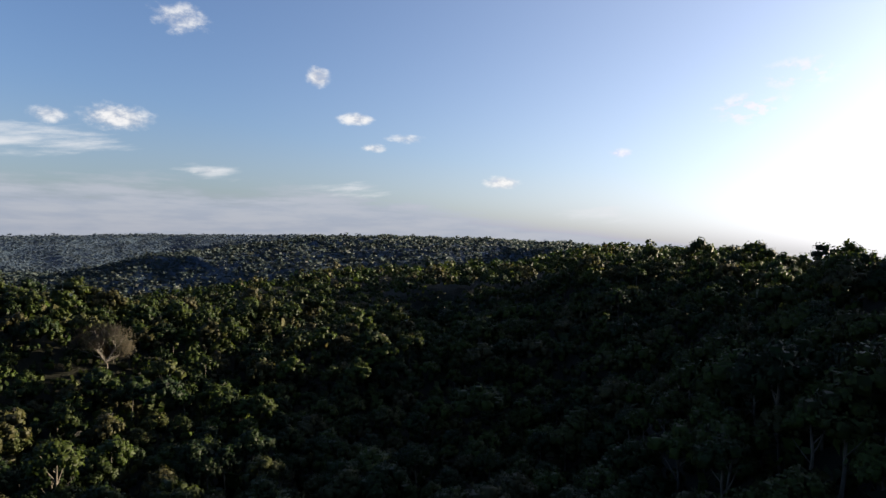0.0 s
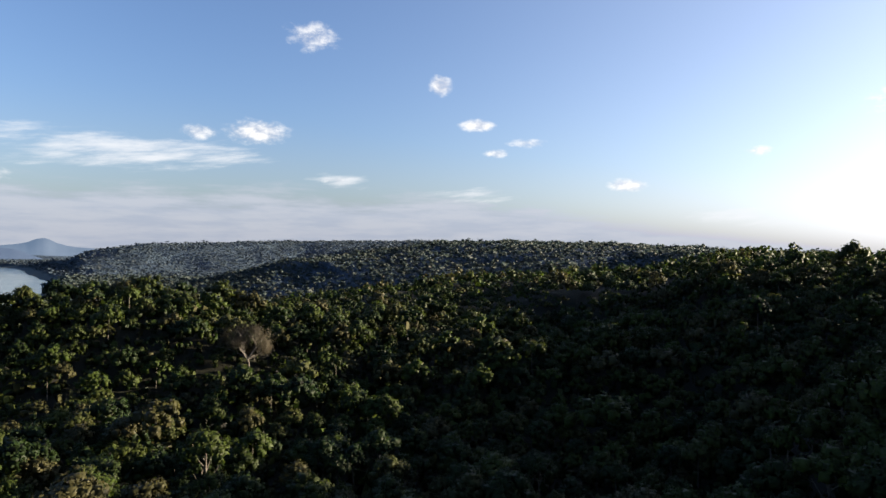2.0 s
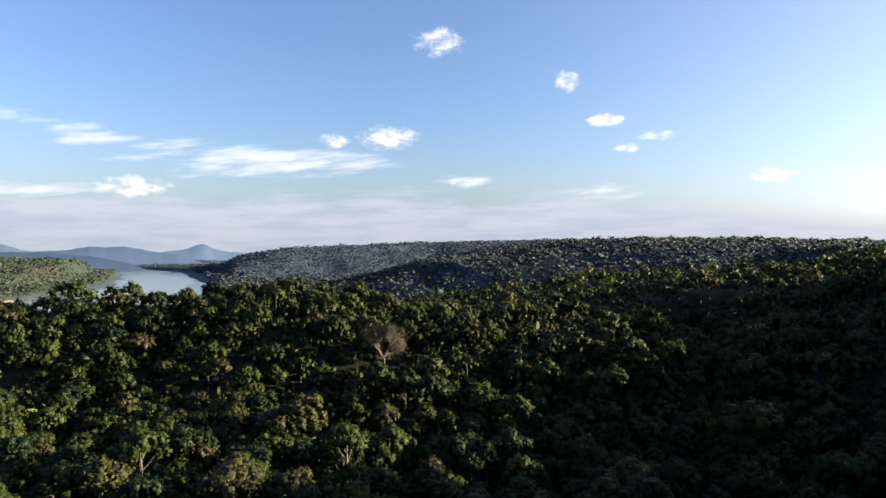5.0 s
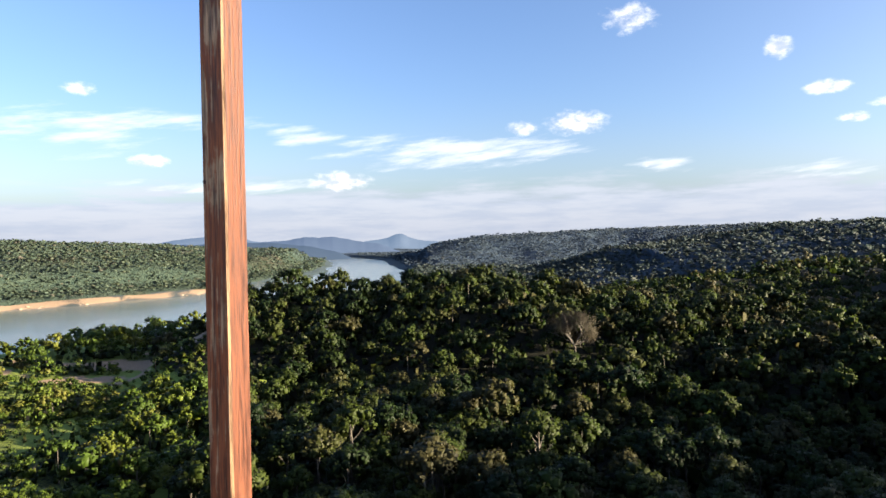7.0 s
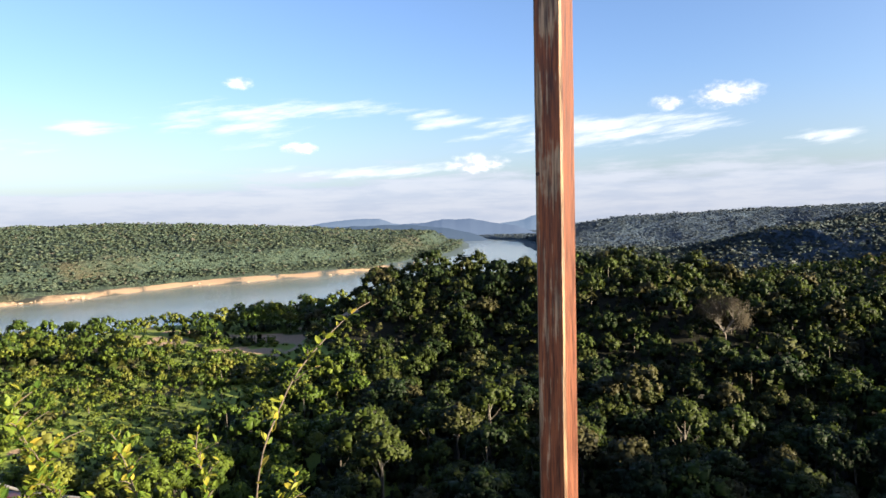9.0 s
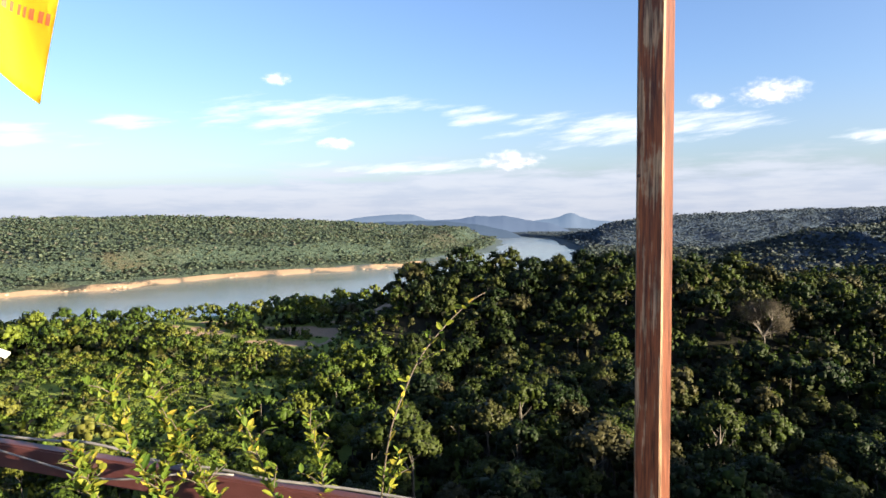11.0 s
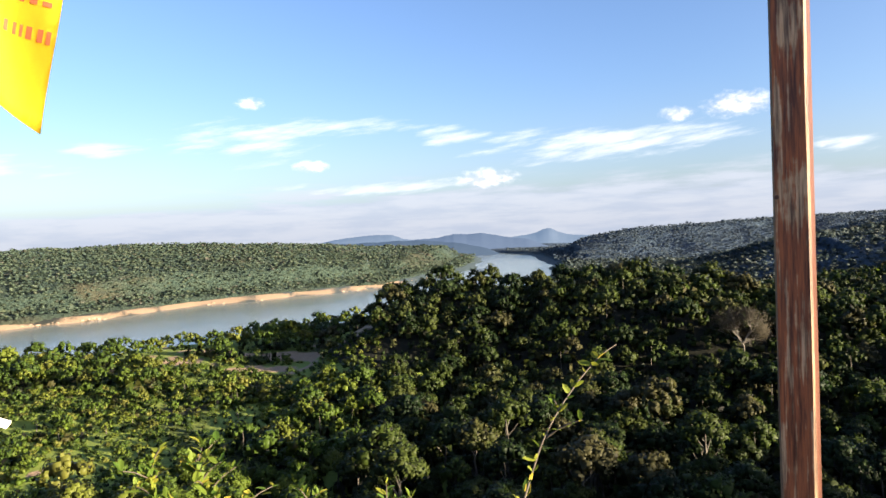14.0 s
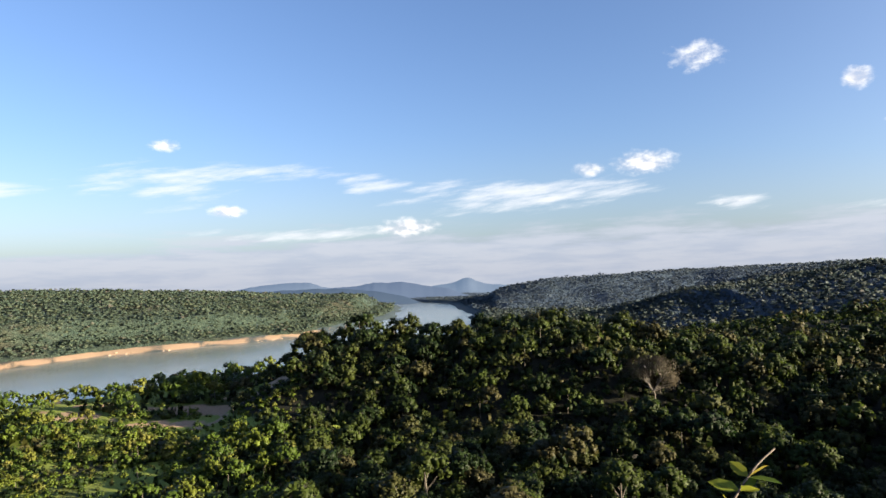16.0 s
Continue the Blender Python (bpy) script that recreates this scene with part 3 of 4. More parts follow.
def trunk_mesh(sides=5):
    """A tapered, slightly bent trunk with four limbs, one metre high."""
    bm = bmesh.new()
    def limb(points, r0, r1):
        rings = []
        for i, p in enumerate(points):
            rad = r0 + (r1 - r0) * i / (len(points) - 1)
            rings.append([bm.verts.new((p[0] + rad * math.cos(6.283 * j / sides), p[1] + rad * math.sin(6.283 * j / sides), p[2])) for j in range(sides)])
        for a, b in zip(rings, rings[1:]):
            for j in range(sides):
                bm.faces.new((a[j], a[(j + 1) % sides], b[(j + 1) % sides], b[j]))
    bend = [(0, 0, 0), (0.02, 0.01, 0.25), (0.0, 0.03, 0.5), (0.03, 0.02, 0.8)]
    limb(bend, 0.025, 0.009)
    for j in range(4):
        a, z = 1.57 * j + RNG.rand(), 0.4 + 0.09 * j
        c, s = math.cos(a), math.sin(a)
        limb([(0.01, 0.02, z), (0.1 * c, 0.1 * s, z + 0.1), (0.2 * c, 0.2 * s, z + 0.24)], 0.011, 0.004)
    me = bpy.data.meshes.new("trunk")
    bm.to_mesh(me), bm.free()
    me.materials.append(bark)
    return me


NEAR_R = 400.0
fine_shapes = [crown_shape(420, RNG.randint(16, 24), 0.056, 1, 0.45, 0.6, True) for _ in range(12)]
half_shapes = [crown_shape(190, RNG.randint(13, 19), 0.068, 1, 0.45, 0.6, True) for _ in range(12)]
mid_shapes = [crown_shape(40, 8, 0.2, 1, 0.35, 1.4) for _ in range(10)]
single_shapes = [crown_shape(680, RNG.randint(18, 26), 0.05, 1, 0.45, 0.6, True) for _ in range(12)]
bank_shapes = [crown_shape(80, 9, 0.11, 1, 0.45, 1.0, True) for _ in range(10)]
far_shapes = [crown_shape(20, 7, 0.21, 1, 0.4, 1.15) for _ in range(10)]

tiny_shapes = [crown_shape(6, 5, 0.34, 1, 0.4, 1.3) for _ in range(10)]
small_shapes = [crown_shape(10, 5, 0.3, 1, 0.4, 1.25) for _ in range(10)]


def as_mesh(shape, mat, name):
    me = mesh_from(name, shape[0], shape[1], mat)
    add_tone(me, np.full(len(shape[0]), 0.0))
    add_bough(me, shape[2])
    return me


HILL_LABELS = "olive-green dry forest tree with a rounded leafy crown"
LUSH_LABELS = "bright green riverside tree with a full rounded crown"


def tree_kind(mat, label, shape):
    """One tree: an empty at the root, a trunk and a crown."""
    root = tagged(new("tree"), label, "tree", "trees of the forest")
    trunk = new("trunk", trunk_mesh())
    crown = new("crown", as_mesh(shape, mat, "crown"))
    trunk.parent = crown.parent = root
    return root, trunk, crown


def plant(kind, row):
    px, py, pz, tall, wide, tone = row
    made = copy_thing(kind[0], pose(px, py, pz, 0, 0, 360 * tone * 7))
    for o in made.children:
        if o.name.startswith("trunk"):
            o.scale = (tall * 1.0, tall * 1.0, tall)
        else:
            o.scale, o.location = (wide, wide, wide * 1.05), (0, 0, max(tall - wide * 1.3, tall * 0.02))


BARE = polar(27.0, 262.0)
x, y, h, r = stand(56, NEAR_R, 9.0)
rows = rows_of(x, y, h, 14.0, 6.1)
clear = np.hypot(x - BARE[0], y - BARE[1]) > 4.2
x, y, h, r, rows = x[clear], y[clear], h[clear], r[clear], rows[clear]
lush = lushness(x, y, h)
view = (bearing(x, y) > -36) & (bearing(x, y) < 90)
top_angle = np.degrees(np.arctan2(rows[:, 2] + rows[:, 3] - EYE_Z, r))
single = np.zeros(len(x), bool)
single[[i for i in np.argsort(r) if view[i] and top_angle[i] > -27][:290]] = True
kinds = {False: [tree_kind(leaf_hill, HILL_LABELS, s) for s in single_shapes[:6]], True: [tree_kind(leaf_lush, LUSH_LABELS, s) for s in single_shapes[6:12]]}
for i, j in enumerate(np.flatnonzero(single)):
    plant(kinds[bool(lush[j])][i % 6], rows[j])
for group in kinds.values():
    for kind in group:
        for o in (kind[1], kind[2], kind[0]):
            bpy.data.objects.remove(o)
close = ~single & view & (r < 230)
far = ~single & view & (r >= 230)
aside = ~single & ~view
scatter("hill_forest", rows[close & ~lush], fine_shapes, leaf_hill, "dense olive and brown dry forest on the slope", 1.05)
scatter("hilltop_forest", rows[far & ~lush], half_shapes, leaf_hill, "dense olive and brown dry forest on the hilltop", 1.05)
scatter("riverside_forest", rows[~single & view & lush], half_shapes, leaf_lush, "lush bright green trees on the low riverside", 1.05)
# trees out of view, on the right kept for the shade they cast
scatter("side_forest", rows[aside], mid_shapes, leaf_hill, "dense dry forest on the slopes beside the viewpoint", 1.2)
under = stand(60, NEAR_R, 5.0, -38, 92)
scatter("undergrowth", rows_of(*under[:3], 3.6, 3.6), tiny_shapes, leaf_hill, "low dark undergrowth between the trees", 1.2)
trunk_v, trunk_f = [], []
for j in np.flatnonzero(~single & view)[::7]:
    px, py, pz, tall, wide, tone = rows[j]
    lean = (RNG.rand(2) - 0.5) * 1.2
    for k in range(4):
        c, s = math.cos(1.571 * k), math.sin(1.571 * k)
        trunk_v += [(px + 0.2 * c, py + 0.2 * s, pz), (px + 0.1 * c + lean[0], py + 0.1 * s + lean[1], pz + tall * 0.8)]
    b = len(trunk_v) - 8
    trunk_f += [(b + 2 * k, b + 2 * ((k + 1) % 4), b + 2 * ((k + 1) % 4) + 1, b + 2 * k + 1) for k in range(4)]
tagged(new("forest_trunks", mesh_from("forest_trunks", np.array(trunk_v), trunk_f, bark)), "slender grey-brown trunks under the forest canopy", "tree trunks", kind="stuff")
x, y, h, r = stand(NEAR_R, 640, 7.8, -38, 94)
rows = rows_of(x, y, h, 9.5, 5.0)
lush = lushness(x, y, h)
scatter("plateau_forest", rows[~lush & (r < 480)], bank_shapes, leaf_hill, "forest canopy on the plateau behind the hill")
scatter("plateau_edge_forest", rows[~lush & (r >= 480)], far_shapes, leaf_hill, "forest canopy on the plateau's far edge")
scatter("bank_forest", rows[lush], bank_shapes, leaf_lush, "green trees along the river bank")


def build_canopy():
    """The closed forest beyond the middle distance, as an uneven sheet of crowns."""
    ring = np.geomspace(620, 3300, 180)
    bear = np.radians(np.arange(-37, 93, 0.24))
    R, B = np.meshgrid(ring, bear, indexing="ij")
    jitter = RNG.rand(*R.shape)
    B = B + (RNG.rand(*R.shape) - 0.5) * radians(0.12)
    R = R * (1 + (RNG.rand(*R.shape) - 0.5) * 0.006)
    x, y = -R * np.sin(B), R * np.cos(B)
    h = height(x, y)
    d, half = along(x, y, RIVER)
    # share of the painted haze, by distance and bearing
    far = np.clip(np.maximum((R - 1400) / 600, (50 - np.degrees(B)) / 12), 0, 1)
    wood = np.clip((d - half - 8) / 14, 0, 1) * np.clip((h - 1.5) / 2, 0, 1) * np.clip((ring - ring[0]) / 60, 0, 1)[:, None]
    z = h - 2.5 + wood * (4.3 + (1.6 - 0.8 * far) * jitter + 1.6 * (value_noise(x, y, 24, 51) - 0.5))
    nr, nb = R.shape
    i, j = np.meshgrid(np.arange(nr - 1), np.arange(nb - 1), indexing="ij")
    faces = np.stack([i * nb + j, (i + 1) * nb + j, (i + 1) * nb + j + 1, i * nb + j + 1], -1).reshape(-1, 4)
    keep = wood.ravel()[faces].max(axis=1) > 0.02
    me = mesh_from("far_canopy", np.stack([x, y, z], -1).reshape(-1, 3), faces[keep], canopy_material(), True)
    me.attributes.new("haze_share", "FLOAT", "POINT").data.foreach_set("value", far.ravel().astype(np.float32))
    tagged(new("far_canopy", me), "closed forest canopy covering the far slopes", "forest", kind="stuff")


build_canopy()
x, y, h, r = stand(640, 1150, 5.6, 46, 93)
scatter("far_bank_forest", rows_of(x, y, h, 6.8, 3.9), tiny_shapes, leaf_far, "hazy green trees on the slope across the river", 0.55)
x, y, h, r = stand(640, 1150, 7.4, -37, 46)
scatter("spur_forest", rows_of(x, y, h, 6.8, 5.2), tiny_shapes, leaf_distant, "trees standing out on the far spurs, haze blue in their leaf colour", 0.55)
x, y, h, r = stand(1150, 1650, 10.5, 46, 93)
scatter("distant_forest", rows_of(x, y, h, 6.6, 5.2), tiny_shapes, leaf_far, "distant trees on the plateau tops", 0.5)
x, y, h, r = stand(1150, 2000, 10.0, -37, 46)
scatter("ridge_forest", rows_of(x, y, h, 6.4, 5.6), tiny_shapes, leaf_ridge, "forest on the long flat ridge, haze blue in its leaf colour", 0.38)
# low bushes in the clearings and under the riverside trees
x, y, h, r = stand(170, 440, 3.3, 55, 90, True)
low = (np.maximum(inside(x, y, MEADOW), inside(x, y, LOW_GROWTH) - 0.05) > -0.1) & (value_noise(x, y, 14, 31) > 0.4)
x, y, h = x[low], y[low], h[low]
scatter("bushes", rows_of(x, y, h, 4.6, 3.5), mid_shapes[:6], leaf_lush, "low bright green bushes and creepers in the clearing")


def build_bare_tree():
    """The large half-bare grey tree on the hillside."""
    rs = random.Random(21)
    ground = float(height(np.array([BARE[0]]), np.array([BARE[1]]))[0])
    root = tagged(new("bare_tree"), "large half-bare grey tree with twisted pale limbs", "tree")
    root.location = (BARE[0], BARE[1], ground)
    grey, n = material("grey dead bark")
    c = n.add("ShaderNodeTexCoord").outputs["Object"]
    g = n.noise(c, 3.0, 4.0)
    surface(n, n.mix(g, (0.07, 0.06, 0.05), (0.15, 0.132, 0.11)), 0.85, bump(n, g, 0.5, 0.05))
    top = 43.0 - ground
    tips = []

    def grow(bm, p, way, long, rad, depth):
        pts = [p]
        for k in range(4):
            way = (way + Vector((rs.uniform(-1, 1), rs.uniform(-1, 1), rs.uniform(-0.35, 0.5))) * 0.38).normalized()
            pts.append(pts[-1] + way * long / 4)
        rings = []
        for i, q in enumerate(pts):
            w = rad * (1 - 0.6 * i / 4)
            u = way.cross(Vector((0.2, 0.3, 1))).normalized()
            v = way.cross(u)
            rings.append([bm.verts.new(q + (u * math.cos(1.2566 * j) + v * math.sin(1.2566 * j)) * w) for j in range(5)])
        for a, b in zip(rings, rings[1:]):
            for j in range(5):
                bm.faces.new((a[j], a[(j + 1) % 5], b[(j + 1) % 5], b[j]))
        if depth:
            for k in range(4 if depth > 1 else 3):
                s = pts[rs.choice((2, 3, 4, 4))]
                grow(bm, s, (way + Vector((rs.uniform(-1, 1), rs.uniform(-1, 1), rs.uniform(-0.3, 0.8)))).normalized(), long * rs.uniform(0.5, 0.75), rad * 0.42, depth - 1)
        else:
            tips.append(pts[-1])

    def finish(bm, name):
        me = bpy.data.meshes.new(name)
        bm.to_mesh(me), bm.free()
        me.materials.append(grey)
        ob = new(name, me)
        ob.parent = root

    bm = bmesh.new()
    grow(bm, Vector((0, 0, -0.3)), Vector((0.05, 0, 1)), top * 0.34, 0.42, 0)
    finish(bm, "trunk")
    start = tips.pop()
    for k in range(9):
        a = k * 2.4 + 0.3
        bm = bmesh.new()
        grow(bm, start - Vector((0, 0, rs.uniform(0, 1.0))), Vector((math.cos(a), math.sin(a), 0.15 + 0.95 * (k % 3))).normalized(), 5.0 + 1.0 * (k % 3), 0.32, 3)
        finish(bm, "limb")
    T = np.array([tuple(p) for p in tips])
    T = np.repeat(T, 30, axis=0) + RNG.randn(len(T) * 30, 3) * 0.85
    v, f = tufts(T, RNG.randn(len(T), 3), 0.17)
    me = mesh_from("crown", v, f, foliage("dry grey leaves", [(0.0, (0.035, 0.031, 0.02)), (1.0, (0.075, 0.062, 0.04))]))
    add_tone(me, RNG.rand(len(v)))
    add_bough(me, v - np.array([0, 0, top * 0.5]))
    ob = new("crown", me)
    ob.parent = root


build_bare_tree()


def build_rocks():
    """Pale boulders and ledges along the far water's edge."""
    m, n = material("bank rock")
    c = n.add("ShaderNodeTexCoord").outputs["Object"]
    g = n.noise(c, 0.8, 4.0, 0.6)
    surface(n, n.mix(g, (0.18, 0.125, 0.08), (0.34, 0.26, 0.19)), 0.9, bump(n, g, 0.5, 0.3))
    n_try = 9000
    x, y = -800 + 300 * RNG.rand(n_try), -60 + 760 * RNG.rand(n_try)
    h = height(x, y)
    keep = (h > -0.3) & (h < 2.0) & (x < -560 - 0.2 * y) & (value_noise(x, y, 38, 41) > 0.5)
    x, y, h = x[keep][:420], y[keep][:420], h[keep][:420]
    shapes = [crown_shape(0, 3, 0.3, 2, 0.3, 2.0) for _ in range(5)]
    rows = np.stack([x, y, h - 0.6, np.full(len(x), 1.0), 0.8 + 2.2 * RNG.rand(len(x)) ** 2, RNG.rand(len(x))], 1)
    ob = scatter("rocks", rows, shapes, m, "pale sandstone boulders along the water's edge", 0.5)
    ob["category"] = "rocks"


build_rocks()

# ---- the viewpoint: post, railing, cable, flag, shrub ----


def part(name, bm, mat, parent=None, label=""):
    me = bpy.data.meshes.new(name)
    bm.to_mesh(me), bm.free()
    for m in (mat if isinstance(mat, (list, tuple)) else [mat]):
        me.materials.append(m)
    ob = new(name, me)
    ob.parent = parent
    return tagged(ob, label)


def tube(points, r0, r1=None, sides=8, flat=1.0, bm=None):
    """A round bar along smoothed points, tapering from r0 to r1."""
    bm = bm or bmesh.new()
    r1 = r0 if r1 is None else r1
    P = [Vector(p) for p in points]
    line = []
    for i in range(len(P) - 1):
        a, b, c, d = P[max(i - 1, 0)], P[i], P[i + 1], P[min(i + 2, len(P) - 1)]
        for s in (0, 0.25, 0.5, 0.75):
            line.append(0.5 * (2 * b + (c - a) * s + (2 * a - 5 * b + 4 * c - d) * s * s + (3 * b - a - 3 * c + d) * s ** 3))
    line.append(P[-1])
    rings = []
    for i, p in enumerate(line):
        t = (line[min(i + 1, len(line) - 1)] - line[max(i - 1, 0)]).normalized()
        u = t.cross(Vector((0.3, 0.2, 1)) if abs(t.z) < 0.95 else Vector((1, 0, 0))).normalized()
        v = t.cross(u)
        rad = r0 + (r1 - r0) * i / (len(line) - 1)
        rings.append([bm.verts.new(p + u * rad * math.cos(6.2832 * j / sides) + v * rad * flat * math.sin(6.2832 * j / sides)) for j in range(sides)])
    for a, b in zip(rings, rings[1:]):
        for j in range(sides):
            bm.faces.new((a[j], a[(j + 1) % sides], b[(j + 1) % sides], b[j])).smooth = True
    bm.faces.new(rings[0][::-1]), bm.faces.new(rings[-1])
    return bm


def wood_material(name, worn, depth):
    """Red-brown stain on wood, worn through to pale wood along the grain; depth scales colour against the light."""
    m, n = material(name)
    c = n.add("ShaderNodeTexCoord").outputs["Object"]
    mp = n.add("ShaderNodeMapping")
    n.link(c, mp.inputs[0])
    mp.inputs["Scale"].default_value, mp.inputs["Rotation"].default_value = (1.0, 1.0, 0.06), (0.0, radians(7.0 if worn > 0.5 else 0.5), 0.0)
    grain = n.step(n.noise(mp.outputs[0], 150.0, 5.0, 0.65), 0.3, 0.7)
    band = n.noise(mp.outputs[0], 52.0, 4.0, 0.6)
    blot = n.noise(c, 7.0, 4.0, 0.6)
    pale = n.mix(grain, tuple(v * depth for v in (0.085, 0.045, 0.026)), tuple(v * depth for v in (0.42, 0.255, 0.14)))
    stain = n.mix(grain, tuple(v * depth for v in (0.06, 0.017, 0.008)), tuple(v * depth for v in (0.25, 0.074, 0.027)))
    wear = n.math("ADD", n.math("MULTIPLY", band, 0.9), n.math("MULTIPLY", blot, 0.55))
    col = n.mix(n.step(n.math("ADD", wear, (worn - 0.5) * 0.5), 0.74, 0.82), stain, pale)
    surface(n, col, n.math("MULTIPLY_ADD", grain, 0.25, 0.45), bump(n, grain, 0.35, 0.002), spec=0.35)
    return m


def build_post():
    """A square timber upright; its foot stands in the ledge."""
    root = tagged(new("wooden_post"), "weathered square timber post with worn red-brown stain", "post")
    root.matrix_world = pose(-1.636, 0.607, 68.35, 0, 0, 15.2)
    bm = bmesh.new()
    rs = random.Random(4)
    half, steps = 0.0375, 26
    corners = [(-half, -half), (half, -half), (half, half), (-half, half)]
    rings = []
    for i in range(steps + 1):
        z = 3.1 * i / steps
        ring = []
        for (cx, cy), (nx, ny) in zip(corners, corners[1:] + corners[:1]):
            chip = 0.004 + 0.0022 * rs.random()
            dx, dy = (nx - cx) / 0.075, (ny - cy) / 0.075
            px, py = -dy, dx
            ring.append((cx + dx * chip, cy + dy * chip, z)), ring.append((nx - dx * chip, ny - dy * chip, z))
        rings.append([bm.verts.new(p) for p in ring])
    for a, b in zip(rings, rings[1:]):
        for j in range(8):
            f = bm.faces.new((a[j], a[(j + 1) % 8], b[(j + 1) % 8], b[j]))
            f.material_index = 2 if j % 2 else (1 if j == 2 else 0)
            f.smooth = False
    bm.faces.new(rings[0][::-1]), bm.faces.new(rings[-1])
    # last value: sunlit face and edges darkened, unlit face brightened, in their colour
    timber = part("timber", bm, [wood_material("worn timber, light added", 0.55, 1.45), wood_material("stained timber, light cut", 0.0, 0.42), wood_material("bare timber edge, light cut", 1.1, 0.6)], root)
    bm = bmesh.new()
    bmesh.ops.create_cone(bm, cap_ends=True, segments=10, radius1=0.006, radius2=0.004, depth=0.003)
    knot = part("knot", bm, dark_knot(), root, "dark knot in the wood")
    knot.matrix_local = pose(-0.029, -0.038, 1.735, 90, 0, 0)
    return root


def dark_knot():
    m, n = material("knot")
    c = n.add("ShaderNodeTexCoord").outputs["Object"]
    surface(n, n.mix(n.noise(c, 300.0), (0.04, 0.015, 0.008), (0.12, 0.04, 0.02)), 0.6)
    return m


build_post()


def paint_material():
    m, n = material("red rail paint")
    c = n.add("ShaderNodeTexCoord").outputs["Object"]
    g, b = n.noise(c, 60.0, 4.0), n.noise(c, 6.0, 4.0, 0.6)
    col = n.mix(n.step(b, 0.55, 0.75), n.mix(g, (0.05, 0.016, 0.015), (0.08, 0.027, 0.025)), (0.11, 0.055, 0.045))
    surface(n, col, n.math("MULTIPLY_ADD", g, 0.2, 0.4), bump(n, g, 0.2, 0.002))
    return m


rail_paint = paint_material()


def box(sx, sy, sz, bevel=0.004):
    bm = bmesh.new()
    bmesh.ops.create_cube(bm, size=1.0)
    bmesh.ops.scale(bm, vec=(sx, sy, sz), verts=bm.verts)
    bmesh.ops.bevel(bm, geom=bm.edges[:], offset=bevel, segments=2, affect="EDGES")
    return bm


def build_railing():
    root = tagged(new("railing"), "dull red painted metal railing at the cliff edge", "railing")
    a, b = Vector((-4.4, -1.548, 69.22)), Vector((-1.85, 0.148, 69.22))
    turn = math.degrees(math.atan2(b.y - a.y, b.x - a.x))
    root.matrix_world = pose(*((a + b) / 2), 0, 0, turn)
    long = (b - a).length
    top = part("top_rail", box(long, 0.045, 0.085, 0.006), rail_paint, root)
    top.location = (0, 0, -0.0425)
    low = part("lower_rail", box(long, 0.04, 0.04), rail_paint, root)
    low.location = (0, 0, -0.62)
    for s in (-0.46, -0.2, 0.45):
        foot = (a + b) / 2 + (b - a) * s
        ground = float(height(np.array([foot.x]), np.array([foot.y]))[0])
        tall = 69.22 - 0.086 - ground + 0.15
        p = part("upright", box(0.045, 0.045, tall), rail_paint, root)
        p.location = (s * long, 0, -0.086 - tall / 2)


build_railing()


def plain(name, lo, hi, rough, scale=40.0, through_light=0.0):
    m, n = material(name)
    c = n.add("ShaderNodeTexCoord").outputs["Object"]
    g = n.noise(c, scale, 4.0, 0.6)
    col = n.mix(g, lo, hi)
    p = surface(n, col, rough, bump(n, g, 0.2, 0.002))
    if through_light:
        tr = n.add("ShaderNodeBsdfTranslucent")
        n.link(col, tr.inputs["Color"])
        mixer = n.add("ShaderNodeMixShader")
        mixer.inputs[0].default_value = through_light
        n.link(p.outputs[0], mixer.inputs[1]), n.link(tr.outputs[0], mixer.inputs[2])
        out = [q for q in n.tree.nodes if q.type == "OUTPUT_MATERIAL"][0]
        n.link(mixer.outputs[0], out.inputs[0])
    return m


cable_mat = plain("grey cable", (0.1, 0.095, 0.09), (0.19, 0.18, 0.17), 0.55)
CABLE = [(-3.600, -1.036, 69.232), (-3.100, -0.673, 69.240), (-2.950, -0.604, 69.265), (-2.820, -0.517, 69.260), (-2.700, -0.417, 69.232), (-2.500, -0.274, 69.231), (-2.350, -0.195, 69.232), (-2.150, -0.040, 69.231), (-1.900, 0.115, 69.231)]
tagged(part("cable", tube(CABLE, 0.0045), cable_mat), "grey cable lying along the top of the red rail", "cable")
LOOP = [(-3.500, -0.979, 69.229), (-2.950, -0.659, 69.190), (-2.850, -0.587, 69.175), (-2.750, -0.511, 69.180), (-2.660, -0.446, 69.200), (-2.550, -0.348, 69.224), (-2.450, -0.261, 69.229)]
tagged(part("cable", tube(LOOP, 0.0033), cable_mat), "thin grey cable hanging loosely beside the red rail", "cable")


